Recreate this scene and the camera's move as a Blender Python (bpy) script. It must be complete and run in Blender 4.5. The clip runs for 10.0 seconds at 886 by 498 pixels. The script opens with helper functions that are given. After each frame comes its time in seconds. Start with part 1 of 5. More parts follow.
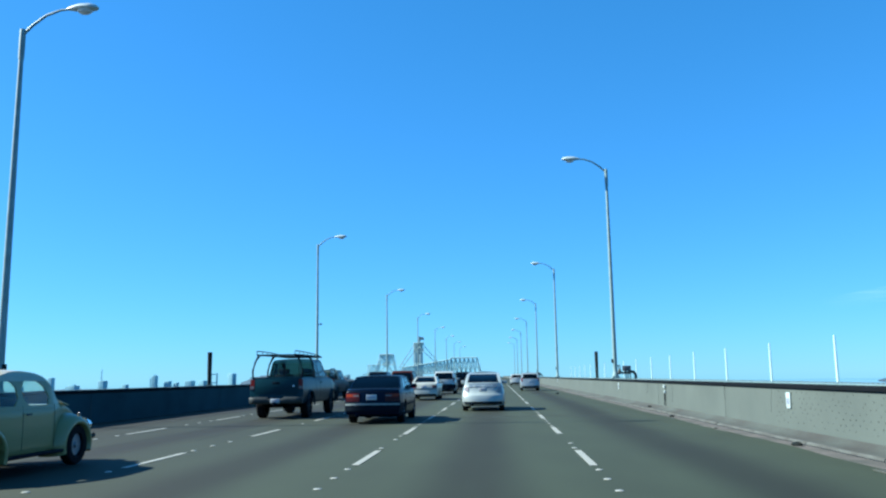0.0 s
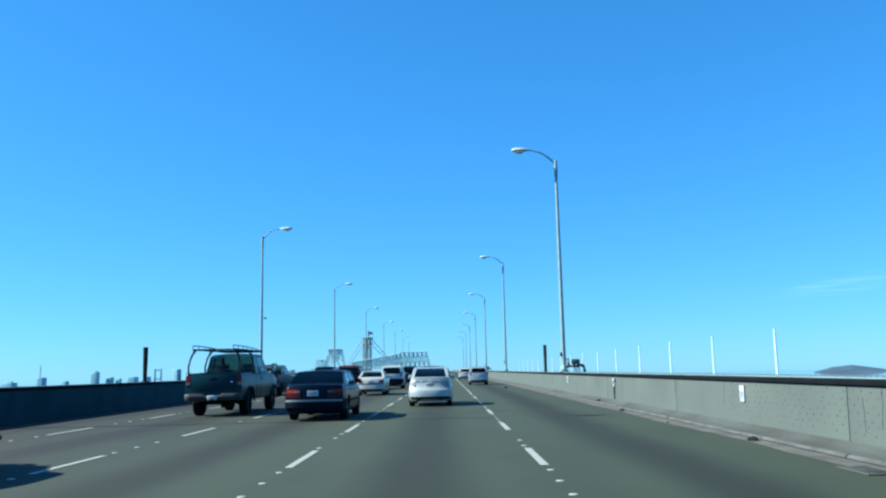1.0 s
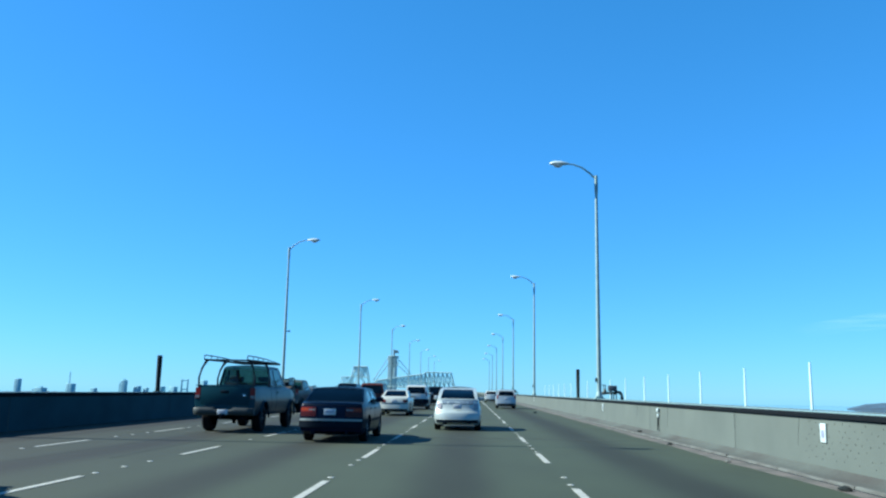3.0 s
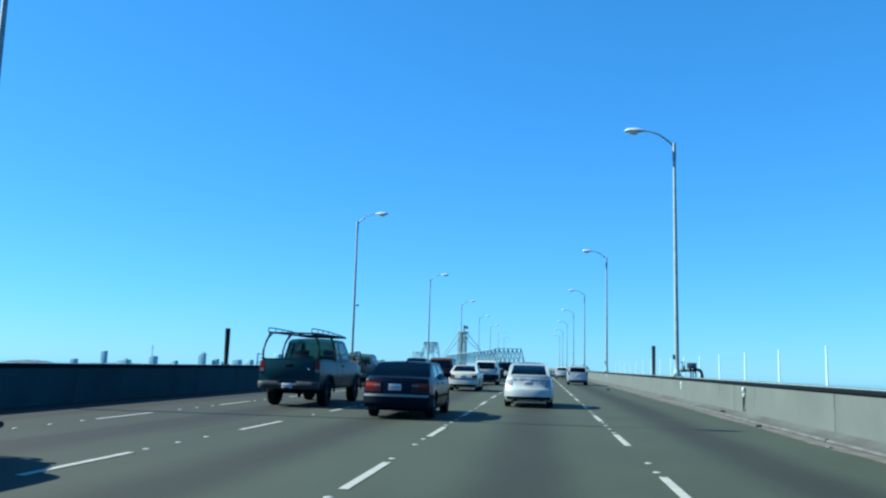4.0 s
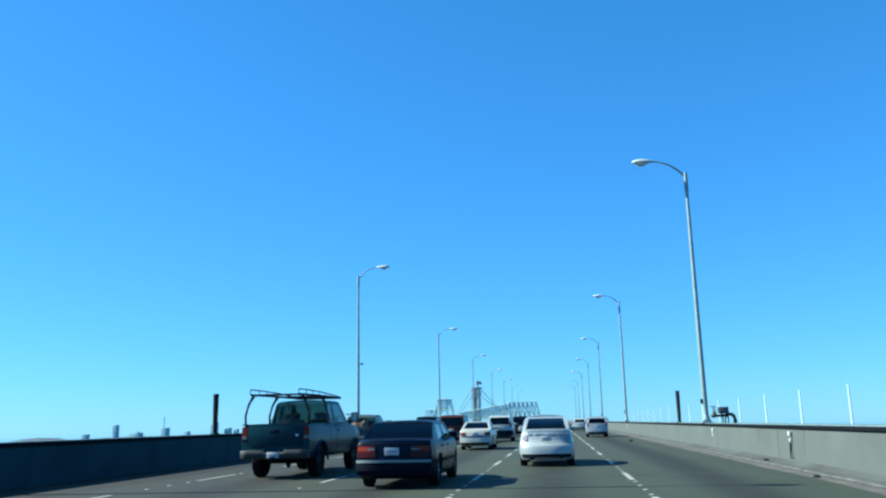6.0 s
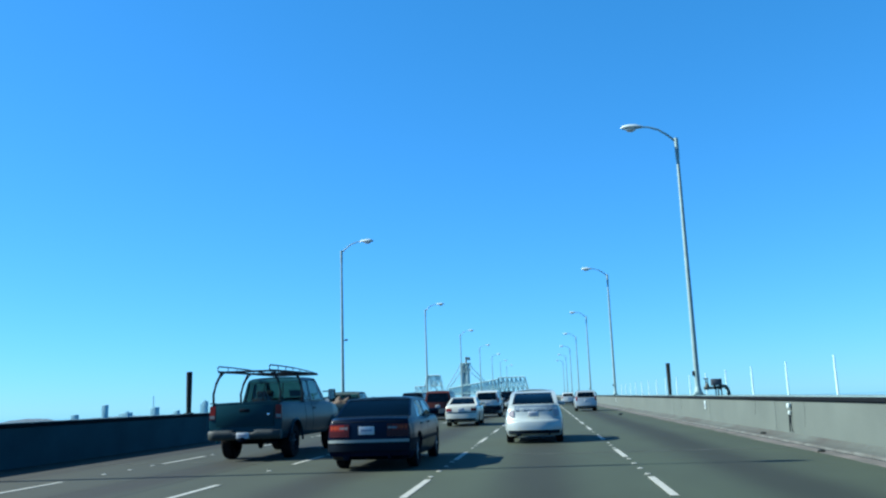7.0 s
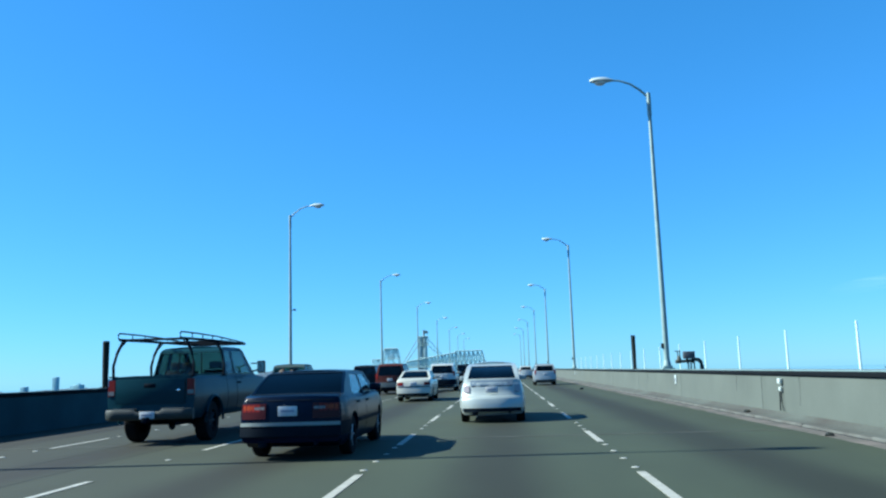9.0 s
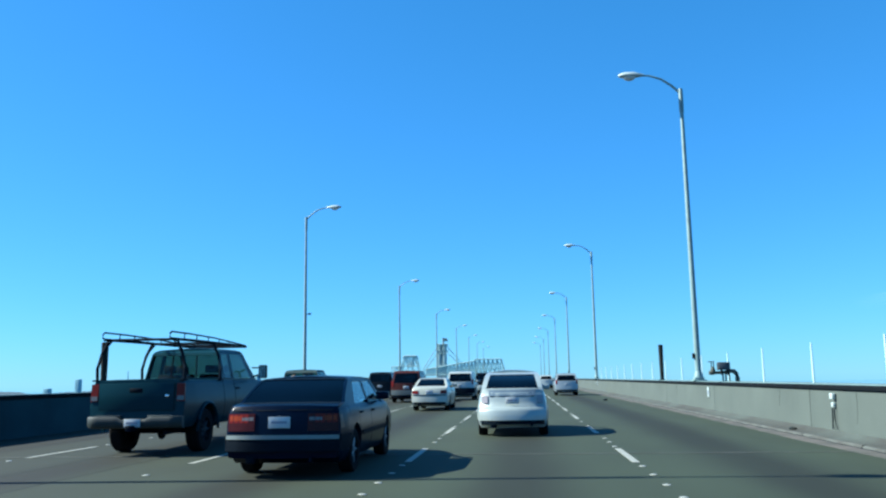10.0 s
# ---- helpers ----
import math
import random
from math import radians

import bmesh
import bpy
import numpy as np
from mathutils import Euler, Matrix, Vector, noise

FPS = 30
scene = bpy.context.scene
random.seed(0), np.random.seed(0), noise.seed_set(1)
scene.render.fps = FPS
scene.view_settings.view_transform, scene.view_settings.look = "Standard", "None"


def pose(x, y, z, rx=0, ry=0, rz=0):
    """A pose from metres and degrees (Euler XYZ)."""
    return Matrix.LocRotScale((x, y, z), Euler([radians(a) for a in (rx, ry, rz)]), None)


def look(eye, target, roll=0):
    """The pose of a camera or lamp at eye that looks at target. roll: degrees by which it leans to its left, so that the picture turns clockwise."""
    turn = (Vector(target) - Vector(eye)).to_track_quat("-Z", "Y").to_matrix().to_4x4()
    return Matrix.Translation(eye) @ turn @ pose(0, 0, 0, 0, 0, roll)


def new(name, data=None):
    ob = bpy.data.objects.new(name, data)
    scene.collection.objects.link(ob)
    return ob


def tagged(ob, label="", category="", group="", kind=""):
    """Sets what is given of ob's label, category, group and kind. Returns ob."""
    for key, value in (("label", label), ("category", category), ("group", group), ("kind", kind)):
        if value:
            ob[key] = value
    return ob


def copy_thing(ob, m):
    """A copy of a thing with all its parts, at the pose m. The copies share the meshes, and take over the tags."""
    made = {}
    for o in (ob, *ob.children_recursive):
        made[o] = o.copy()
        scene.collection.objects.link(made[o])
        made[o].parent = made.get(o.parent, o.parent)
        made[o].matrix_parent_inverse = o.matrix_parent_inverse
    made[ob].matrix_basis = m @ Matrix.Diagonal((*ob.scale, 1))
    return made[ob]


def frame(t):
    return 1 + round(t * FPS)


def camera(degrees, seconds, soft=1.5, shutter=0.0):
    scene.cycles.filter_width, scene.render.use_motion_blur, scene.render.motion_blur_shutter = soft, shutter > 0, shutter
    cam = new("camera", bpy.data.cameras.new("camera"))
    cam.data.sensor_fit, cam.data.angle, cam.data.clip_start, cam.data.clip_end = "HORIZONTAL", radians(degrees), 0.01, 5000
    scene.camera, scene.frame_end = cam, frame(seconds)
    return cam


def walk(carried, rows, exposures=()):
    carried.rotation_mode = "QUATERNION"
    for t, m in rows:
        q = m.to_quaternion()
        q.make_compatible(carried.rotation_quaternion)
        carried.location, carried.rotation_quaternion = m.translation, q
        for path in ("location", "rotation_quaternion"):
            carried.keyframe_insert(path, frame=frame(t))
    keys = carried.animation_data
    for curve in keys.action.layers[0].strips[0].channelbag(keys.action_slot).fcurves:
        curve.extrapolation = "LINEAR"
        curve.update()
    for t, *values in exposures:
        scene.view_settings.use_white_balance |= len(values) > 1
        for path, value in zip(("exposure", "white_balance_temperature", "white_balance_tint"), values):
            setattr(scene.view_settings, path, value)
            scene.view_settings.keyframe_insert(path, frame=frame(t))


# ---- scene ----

# The scene stands in the frame of the traffic, which moves along with the camera:
# the cars, the road and the roadside are all at rest, and the camera creeps up on the cars.
EYE = 1.31

# ---- camera ----
cam = camera(57.0, 10.0, soft=2.3)


def creep(t):
    """How far the camera has gained on the cars, in metres."""
    return 0.85 * t + 0.04 * t * t


def view(t, x, yaw, pitch, roll):
    eye = Vector((x, creep(t), EYE))
    a, b = radians(yaw), radians(pitch)
    way = Vector((-math.sin(a) * math.cos(b), math.cos(a) * math.cos(b), math.sin(b)))
    return (t, look(eye, eye + way, roll))


# seconds, sideways place, yaw to the left, pitch up, roll
PATH = [
    (0.0, 0.09, 3.66, 8.89, -0.88),
    (0.5, 0.09, 2.60, 8.75, -1.12),
    (1.0, 0.14, 0.08, 8.44, -1.21),
    (1.5, 0.10, -1.24, 8.53, -0.90),
    (2.0, 0.07, -0.68, 9.17, -0.69),
    (2.2, 0.05, -0.22, 9.63, -0.50),
    (3.3, -0.05, 3.95, 10.05, 2.75),
    (3.5, -0.07, 5.16, 11.15, 3.78),
    (4.0, -0.07, 7.03, 8.09, 1.61),
    (4.5, -0.13, 6.88, 5.20, -1.06),
    (5.0, -0.11, 6.41, 7.76, -1.25),
    (5.5, -0.12, 7.20, 11.06, -1.12),
    (5.7, -0.12, 7.60, 12.04, -1.10),
    (6.8, -0.11, 7.05, 11.15, -1.85),
    (7.0, -0.10, 6.75, 10.37, -1.94),
    (7.5, -0.15, 5.72, 9.73, -1.99),
    (8.0, -0.22, 4.71, 9.17, -1.68),
    (8.5, -0.15, 3.80, 8.58, -2.21),
    (9.0, -0.19, 3.89, 8.44, -1.76),
    (9.5, -0.20, 4.47, 8.67, -1.62),
    (10.0, -0.24, 5.34, 9.02, -0.89),
]
walk(cam, [view(*row) for row in PATH])

# ---- light ----
SUN_AZ, SUN_EL = radians(-92.4), radians(37.8)     # from +y, clockwise; height
world = bpy.data.worlds.new("sky")
scene.world = world
world.use_nodes = True
wn = world.node_tree
sky = wn.nodes.new("ShaderNodeTexSky")
sky.sky_type = "NISHITA"
sky.sun_disc = False
sky.sun_elevation, sky.sun_rotation = SUN_EL, SUN_AZ
sky.altitude, sky.air_density, sky.dust_density, sky.ozone_density = 0, 1.0, 0.0, 3.0
wn.nodes["Background"].inputs["Strength"].default_value = 0.085
# the deep clear blue of that day: flatten the sky's range a little and set its hue
power, tone = wn.nodes.new("ShaderNodeVectorMath"), wn.nodes.new("ShaderNodeVectorMath")
power.operation, tone.operation = "POWER", "MULTIPLY"
power.inputs[1].default_value = (0.98, 0.69, 0.78)
tone.inputs[1].default_value = (0.172, 0.829, 1.298)
wn.links.new(sky.outputs["Color"], power.inputs[0])
wn.links.new(power.outputs[0], tone.inputs[0])
wn.links.new(tone.outputs[0], wn.nodes["Background"].inputs["Color"])

sun = new("sun", bpy.data.lights.new("sun", "SUN"))
sun.data.energy, sun.data.angle, sun.data.color = 5.0, radians(0.55), (0.97, 1.0, 0.92)
sun.matrix_world = look((math.sin(SUN_AZ) * 30, math.cos(SUN_AZ) * 30, 30 * math.tan(SUN_EL)), (0, 0, 0))
scene.view_settings.exposure = 1.484

# ---- materials ----


def material(name, base, rough=0.6, metal=0.0, var=0.12, scale=3.0, fine=60.0, bump=0.05, coat=0.0, tint=None, spec=0.5):
    """A surface with broad stains and a fine grain, both in object space, in metres."""
    m = bpy.data.materials.new(name)
    m.use_nodes = True
    nt = m.node_tree
    p = nt.nodes["Principled BSDF"]
    p.inputs["Roughness"].default_value, p.inputs["Metallic"].default_value = rough, metal
    p.inputs["Coat Weight"].default_value, p.inputs["Coat Roughness"].default_value = coat, 0.06
    p.inputs["Specular IOR Level"].default_value = spec
    tc = nt.nodes.new("ShaderNodeTexCoord")
    a, b = nt.nodes.new("ShaderNodeTexNoise"), nt.nodes.new("ShaderNodeTexNoise")
    a.inputs["Scale"].default_value, a.inputs["Detail"].default_value = scale, 6
    b.inputs["Scale"].default_value, b.inputs["Detail"].default_value = fine, 3
    for n in (a, b):
        nt.links.new(tc.outputs["Object"], n.inputs["Vector"])
    mix = nt.nodes.new("ShaderNodeMix")
    mix.data_type = "RGBA"
    other = tint or tuple(c * (1 - 2.2 * var) for c in base)
    mix.inputs["A"].default_value, mix.inputs["B"].default_value = (*base, 1), (*other, 1)
    ramp = nt.nodes.new("ShaderNodeMapRange")
    ramp.inputs["From Min"].default_value, ramp.inputs["From Max"].default_value = 0.35, 0.72
    nt.links.new(a.outputs["Fac"], ramp.inputs["Value"])
    nt.links.new(ramp.outputs["Result"], mix.inputs["Factor"])
    grain = nt.nodes.new("ShaderNodeMix")
    grain.data_type, grain.blend_type = "RGBA", "MULTIPLY"
    grain.inputs["Factor"].default_value = min(1.0, var * 3)
    nt.links.new(mix.outputs["Result"], grain.inputs["A"])
    bright = nt.nodes.new("ShaderNodeBrightContrast")
    nt.links.new(b.outputs["Fac"], bright.inputs["Color"])
    bright.inputs["Bright"].default_value = 0.45
    nt.links.new(bright.outputs["Color"], grain.inputs["B"])
    nt.links.new(grain.outputs["Result"], p.inputs["Base Color"])
    if bump:
        bn = nt.nodes.new("ShaderNodeBump")
        bn.inputs["Strength"].default_value, bn.inputs["Distance"].default_value = bump * 4, 0.004
        nt.links.new(b.outputs["Fac"], bn.inputs["Height"])
        nt.links.new(bn.outputs["Normal"], p.inputs["Normal"])
    return m


def streaked(m, scale=(2.5, 2.5, 0.25), low=0.72, size=1.0):
    """Runs of dirt drawn out along one axis, over a material's colour."""
    nt = m.node_tree
    p = nt.nodes["Principled BSDF"]
    src = p.inputs["Base Color"].links[0].from_socket
    tc, mp, n = nt.nodes.new("ShaderNodeTexCoord"), nt.nodes.new("ShaderNodeMapping"), nt.nodes.new("ShaderNodeTexNoise")
    mp.inputs["Scale"].default_value = scale
    n.inputs["Scale"].default_value, n.inputs["Detail"].default_value = size, 7
    rg, mx = nt.nodes.new("ShaderNodeMapRange"), nt.nodes.new("ShaderNodeMix")
    rg.inputs["From Min"].default_value, rg.inputs["From Max"].default_value = 0.38, 0.66
    rg.inputs["To Min"].default_value, rg.inputs["To Max"].default_value = 1.08, low
    mx.data_type, mx.blend_type = "RGBA", "MULTIPLY"
    mx.inputs["Factor"].default_value = 1
    nt.links.new(tc.outputs["Object"], mp.inputs["Vector"])
    nt.links.new(mp.outputs["Vector"], n.inputs["Vector"])
    nt.links.new(n.outputs["Fac"], rg.inputs["Value"])
    nt.links.new(src, mx.inputs["A"])
    nt.links.new(rg.outputs["Result"], mx.inputs["B"])
    nt.links.new(mx.outputs["Result"], p.inputs["Base Color"])
    return m


def road_material():
    """Grey worn concrete paving: a dark oil band along the middle of each lane, tyre-polished tracks, stains drawn out along the road."""
    m = bpy.data.materials.new("worn_paving")
    m.use_nodes = True
    nt, L = m.node_tree, m.node_tree.links
    p = nt.nodes["Principled BSDF"]
    p.inputs["Roughness"].default_value, p.inputs["Specular IOR Level"].default_value = 0.85, 0.32
    tc = nt.nodes.new("ShaderNodeTexCoord")
    sep = nt.nodes.new("ShaderNodeSeparateXYZ")
    L.new(tc.outputs["Object"], sep.inputs[0])

    def calc(op, a, b=None):
        n = nt.nodes.new("ShaderNodeMath")
        n.operation = op
        for i, v in enumerate((a, b)):
            if v is None:
                continue
            if isinstance(v, (int, float)):
                n.inputs[i].default_value = v
            else:
                L.new(v, n.inputs[i])
        return n.outputs[0]

    def noise_tex(scale, stretch, detail=5):
        mp = nt.nodes.new("ShaderNodeMapping")
        mp.inputs["Scale"].default_value = (1, stretch, 1)
        L.new(tc.outputs["Object"], mp.inputs["Vector"])
        n = nt.nodes.new("ShaderNodeTexNoise")
        n.inputs["Scale"].default_value, n.inputs["Detail"].default_value = scale, detail
        L.new(mp.outputs["Vector"], n.inputs["Vector"])
        return n.outputs["Fac"]

    wob = calc("MULTIPLY", calc("SUBTRACT", noise_tex(0.3, 0.12), 0.5), 0.5)
    # lane phase: 0 on a lane line, 0.5 in the lane's middle
    ph = calc("FRACT", calc("DIVIDE", calc("ADD", calc("ADD", sep.outputs["X"], wob), 2.1 + LANE * 8), LANE))
    mid = calc("ABSOLUTE", calc("SUBTRACT", ph, 0.5))
    band = nt.nodes.new("ShaderNodeMapRange")
    band.interpolation_type = "SMOOTHSTEP"
    band.inputs["From Min"].default_value, band.inputs["From Max"].default_value = 0.03, 0.29
    band.inputs["To Min"].default_value, band.inputs["To Max"].default_value = 1.0, 0.0
    L.new(mid, band.inputs["Value"])
    patch = calc("MULTIPLY", band.outputs["Result"], calc("ADD", calc("MULTIPLY", noise_tex(0.5, 0.1), 0.6), 0.6))
    c1 = nt.nodes.new("ShaderNodeMix")
    c1.data_type = "RGBA"
    c1.inputs["A"].default_value, c1.inputs["B"].default_value = (*ROAD_LIGHT, 1), (*ROAD_DARK, 1)
    L.new(patch, c1.inputs["Factor"])
    blot = nt.nodes.new("ShaderNodeMapRange")
    blot.inputs["From Min"].default_value, blot.inputs["From Max"].default_value = 0.3, 0.75
    blot.inputs["To Min"].default_value, blot.inputs["To Max"].default_value = 1.12, 0.82
    L.new(noise_tex(0.9, 0.35, 8), blot.inputs["Value"])
    c2 = nt.nodes.new("ShaderNodeMix")
    c2.data_type, c2.blend_type = "RGBA", "MULTIPLY"
    c2.inputs["Factor"].default_value = 1
    L.new(c1.outputs["Result"], c2.inputs["A"])
    L.new(blot.outputs["Result"], c2.inputs["B"])
    fine = nt.nodes.new("ShaderNodeMapRange")
    fine.inputs["From Min"].default_value, fine.inputs["From Max"].default_value = 0.3, 0.7
    fine.inputs["To Min"].default_value, fine.inputs["To Max"].default_value = 0.85, 1.15
    grit = noise_tex(45, 1, 3)
    L.new(grit, fine.inputs["Value"])
    c3 = nt.nodes.new("ShaderNodeMix")
    c3.data_type, c3.blend_type = "RGBA", "MULTIPLY"
    c3.inputs["Factor"].default_value = 1
    L.new(c2.outputs["Result"], c3.inputs["A"])
    L.new(fine.outputs["Result"], c3.inputs["B"])
    # the colour falls to half towards the far left lanes
    lane_tone = nt.nodes.new("ShaderNodeMapRange")
    lane_tone.inputs["From Min"].default_value, lane_tone.inputs["From Max"].default_value = -8.5, -2.5
    lane_tone.inputs["To Min"].default_value, lane_tone.inputs["To Max"].default_value = 0.50, 1.0
    L.new(sep.outputs["X"], lane_tone.inputs["Value"])
    c4 = nt.nodes.new("ShaderNodeMix")
    c4.data_type, c4.blend_type = "RGBA", "MULTIPLY"
    c4.inputs["Factor"].default_value = 1
    L.new(c3.outputs["Result"], c4.inputs["A"])
    L.new(lane_tone.outputs["Result"], c4.inputs["B"])
    L.new(c4.outputs["Result"], p.inputs["Base Color"])
    bn = nt.nodes.new("ShaderNodeBump")
    bn.inputs["Strength"].default_value, bn.inputs["Distance"].default_value = 0.3, 0.004
    L.new(grit, bn.inputs["Height"])
    L.new(bn.outputs["Normal"], p.inputs["Normal"])
    return m


def glass_material(name, tint):
    """Car glass: clear or tinted pane with a gloss that grows towards grazing."""
    m = bpy.data.materials.new(name)
    m.use_nodes = True
    nt = m.node_tree
    nt.nodes.remove(nt.nodes["Principled BSDF"])
    out = nt.nodes["Material Output"]
    tr, gl = nt.nodes.new("ShaderNodeBsdfTransparent"), nt.nodes.new("ShaderNodeBsdfGlossy")
    tr.inputs["Color"].default_value = (*tint, 1)
    gl.inputs["Roughness"].default_value = 0.02
    lw = nt.nodes.new("ShaderNodeLayerWeight")
    pw = nt.nodes.new("ShaderNodeMath")
    pw.operation = "POWER"
    pw.inputs[1].default_value = 5.0
    fr = nt.nodes.new("ShaderNodeMath")
    fr.operation = "MULTIPLY_ADD"
    fr.inputs[1].default_value, fr.inputs[2].default_value = 0.85, 0.025
    nt.links.new(lw.outputs["Facing"], pw.inputs[0])
    nt.links.new(pw.outputs[0], fr.inputs[0])
    mx = nt.nodes.new("ShaderNodeMixShader")
    nt.links.new(fr.outputs[0], mx.inputs[0])
    nt.links.new(tr.outputs[0], mx.inputs[1])
    nt.links.new(gl.outputs[0], mx.inputs[2])
    nt.links.new(mx.outputs[0], out.inputs["Surface"])
    return m


LANE = 3.55
ROAD_LIGHT, ROAD_DARK = (0.0200, 0.0315, 0.0176), (0.0056, 0.0094, 0.0040)
M_ROAD = road_material()
M_SEAM = material("old_tar", (0.0076, 0.0127, 0.0089), 0.8, var=0.2, scale=3, fine=40, spec=0.2)
M_LINE = material("lane_paint", (0.2721, 0.2847, 0.2468), 0.6, var=0.14, scale=4, fine=30)
M_DOT = material("marker_ceramic", (0.2784, 0.291, 0.2531), 0.35, var=0.06)
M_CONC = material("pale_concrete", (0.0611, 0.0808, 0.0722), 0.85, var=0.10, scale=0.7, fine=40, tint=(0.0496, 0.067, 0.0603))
streaked(M_CONC, (0.5, 0.5, 0.22), 0.92)
M_KERB = material("kerb_concrete", (0.081, 0.0936, 0.086), 0.9, var=0.24, scale=1.6, fine=24, tint=(0.0354, 0.0367, 0.0329))
M_CURB = material("grimy_concrete", (0.043, 0.0569, 0.0506), 0.9, var=0.22, scale=0.45, fine=14, tint=(0.0234, 0.0234, 0.0209))
M_DUST = material("pinkish_dusty_concrete", (0.086, 0.0785, 0.0709), 0.9, var=0.24, scale=1.1, fine=18, tint=(0.0329, 0.038, 0.0316))
# same concrete as the right parapet, its shade put into a darker, bluer colour
M_WALL = material("shade_tinted_concrete", (0.0150, 0.0580, 0.068), 0.9, spec=0.2, var=0.12, scale=0.8, fine=30)
streaked(M_KERB, (4.0, 0.5, 4.0), 0.75)
M_COPE = material("dark_rail_steel", (0.004, 0.006, 0.008), 0.8, metal=0.0, var=0.15, scale=2, spec=0.08)
M_GALV = material("galvanised_steel", (0.1708, 0.2721, 0.2721), 0.5, metal=0.1, var=0.12, scale=3, fine=40, bump=0.02)
M_LAMP = material("lamp_enamel", (0.367, 0.4555, 0.4555), 0.4, var=0.06)
M_LENS = material("lamp_lens", (0.55, 0.55, 0.50), 0.2, var=0.05)
M_BLACK = material("black_plastic", (0.002, 0.007, 0.013), 0.6, var=0.1, bump=0.01, spec=0.05)
M_RUST = material("dark_weathered_metal", (0.008, 0.015, 0.017), 0.85, metal=0.0, var=0.2, scale=5, tint=(0.020, 0.021, 0.018), spec=0.12)
M_WHITE = material("white_panel", (0.4555, 0.658, 0.658), 0.5, var=0.06)
# silver-grey bridge and tower paint, with distance haze mixed into the tint
M_STEEL = material("hazed_silver_grey_paint", (0.3163, 0.4809, 0.4682), 0.6, var=0.06, scale=0.05, fine=0.8, bump=0)
M_TOWER = material("hazed_tower_paint", (0.3037, 0.4555, 0.4429), 0.6, var=0.06, scale=0.05, fine=0.8, bump=0)
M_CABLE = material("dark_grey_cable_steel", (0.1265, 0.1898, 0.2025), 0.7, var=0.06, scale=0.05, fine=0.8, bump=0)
M_WATER = material("bay_water", (0.04, 0.07, 0.09), 0.06, var=0.2, scale=0.01, fine=0.3, bump=0)
# distant woods coloured blue to stand for the haze before them
M_HILL = material("haze_blue_wooded_hill", (0.0227, 0.0633, 0.1012), 0.95, var=0.25, scale=0.012, fine=0.12, bump=0)
# far facades: the pale blue of the haze is in the base colour
M_CITY = material("haze_blue_facade", (0.1835, 0.4049, 0.4682), 0.8, var=0.04, scale=0.02, fine=0.2, bump=0)


# ---- mesh helpers ----
def link(name, bm, mat, parent=None, label="", smooth=0.0):
    """One mesh object out of a bmesh; smooth: the angle in degrees past which edges stay sharp."""
    bmesh.ops.recalc_face_normals(bm, faces=bm.faces)
    if smooth:
        lim = radians(smooth)
        for fc in bm.faces:
            fc.smooth = True
        for e in bm.edges:
            e.smooth = len(e.link_faces) == 2 and e.calc_face_angle(0) < lim
    me = bpy.data.meshes.new(name)
    bm.to_mesh(me)
    bm.free()
    for x in (mat if isinstance(mat, (list, tuple)) else [mat]):
        me.materials.append(x)
    ob = new(name, me)
    if parent is not None:
        ob.parent = parent
    if label:
        ob["label"] = label
    return ob


def part(name, bm, mat, parent, label="", smooth=35.0):
    return link(name, bm, mat, parent, label, smooth)


def box(bm, x0, x1, y0, y1, z0, z1, bevel=0.0):
    vs = [bm.verts.new(v) for v in ((x0, y0, z0), (x1, y0, z0), (x1, y1, z0), (x0, y1, z0), (x0, y0, z1), (x1, y0, z1), (x1, y1, z1), (x0, y1, z1))]
    fs = [bm.faces.new([vs[i] for i in q]) for q in ((3, 2, 1, 0), (4, 5, 6, 7), (0, 1, 5, 4), (1, 2, 6, 5), (2, 3, 7, 6), (3, 0, 4, 7))]
    if bevel:
        es = list({e for fc in fs for e in fc.edges})
        bmesh.ops.bevel(bm, geom=es, offset=bevel, segments=2, affect="EDGES", profile=0.5)
    return bm


def boxes(*args, bevel=0.0):
    bm = bmesh.new()
    for a in args:
        box(bm, *a, bevel=bevel)
    return bm


def tube(bm, points, radii, sides=10, caps=True):
    """A round bar along points, with a radius at each."""
    pts = [Vector(q) for q in points]
    if isinstance(radii, (int, float)):
        radii = [radii] * len(pts)
    rings = []
    for i, q in enumerate(pts):
        d = (pts[min(i + 1, len(pts) - 1)] - pts[max(i - 1, 0)]).normalized()
        u = d.cross(Vector((0, 0, 1)) if abs(d.z) < 0.95 else Vector((0, 1, 0))).normalized()
        w = d.cross(u)
        rings.append([bm.verts.new(q + radii[i] * (math.cos(a) * u + math.sin(a) * w)) for a in [2 * math.pi * k / sides for k in range(sides)]])
    for a, b in zip(rings, rings[1:]):
        for k in range(sides):
            bm.faces.new((a[k], a[(k + 1) % sides], b[(k + 1) % sides], b[k]))
    if caps:
        bm.faces.new(rings[0][::-1])
        bm.faces.new(rings[-1])
    return bm


def extrude_y(bm, outline, y0, y1, steps=1):
    """A bar along y with the (x, z) outline given."""
    rings = [[bm.verts.new((x, y0 + (y1 - y0) * k / steps, z)) for x, z in outline] for k in range(steps + 1)]
    n = len(outline)
    for a, b in zip(rings, rings[1:]):
        for i in range(n):
            bm.faces.new((a[i], a[(i + 1) % n], b[(i + 1) % n], b[i]))
    bm.faces.new(rings[0])
    bm.faces.new(rings[-1][::-1])
    return bm


def thing(name, label, category, group="", at=(0, 0, 0)):
    ob = new(name)
    ob.location = at
    return tagged(ob, label, category, group)


# ---- road and parapets ----
Y0, Y1 = -60.0, 900.0
bm = bmesh.new()
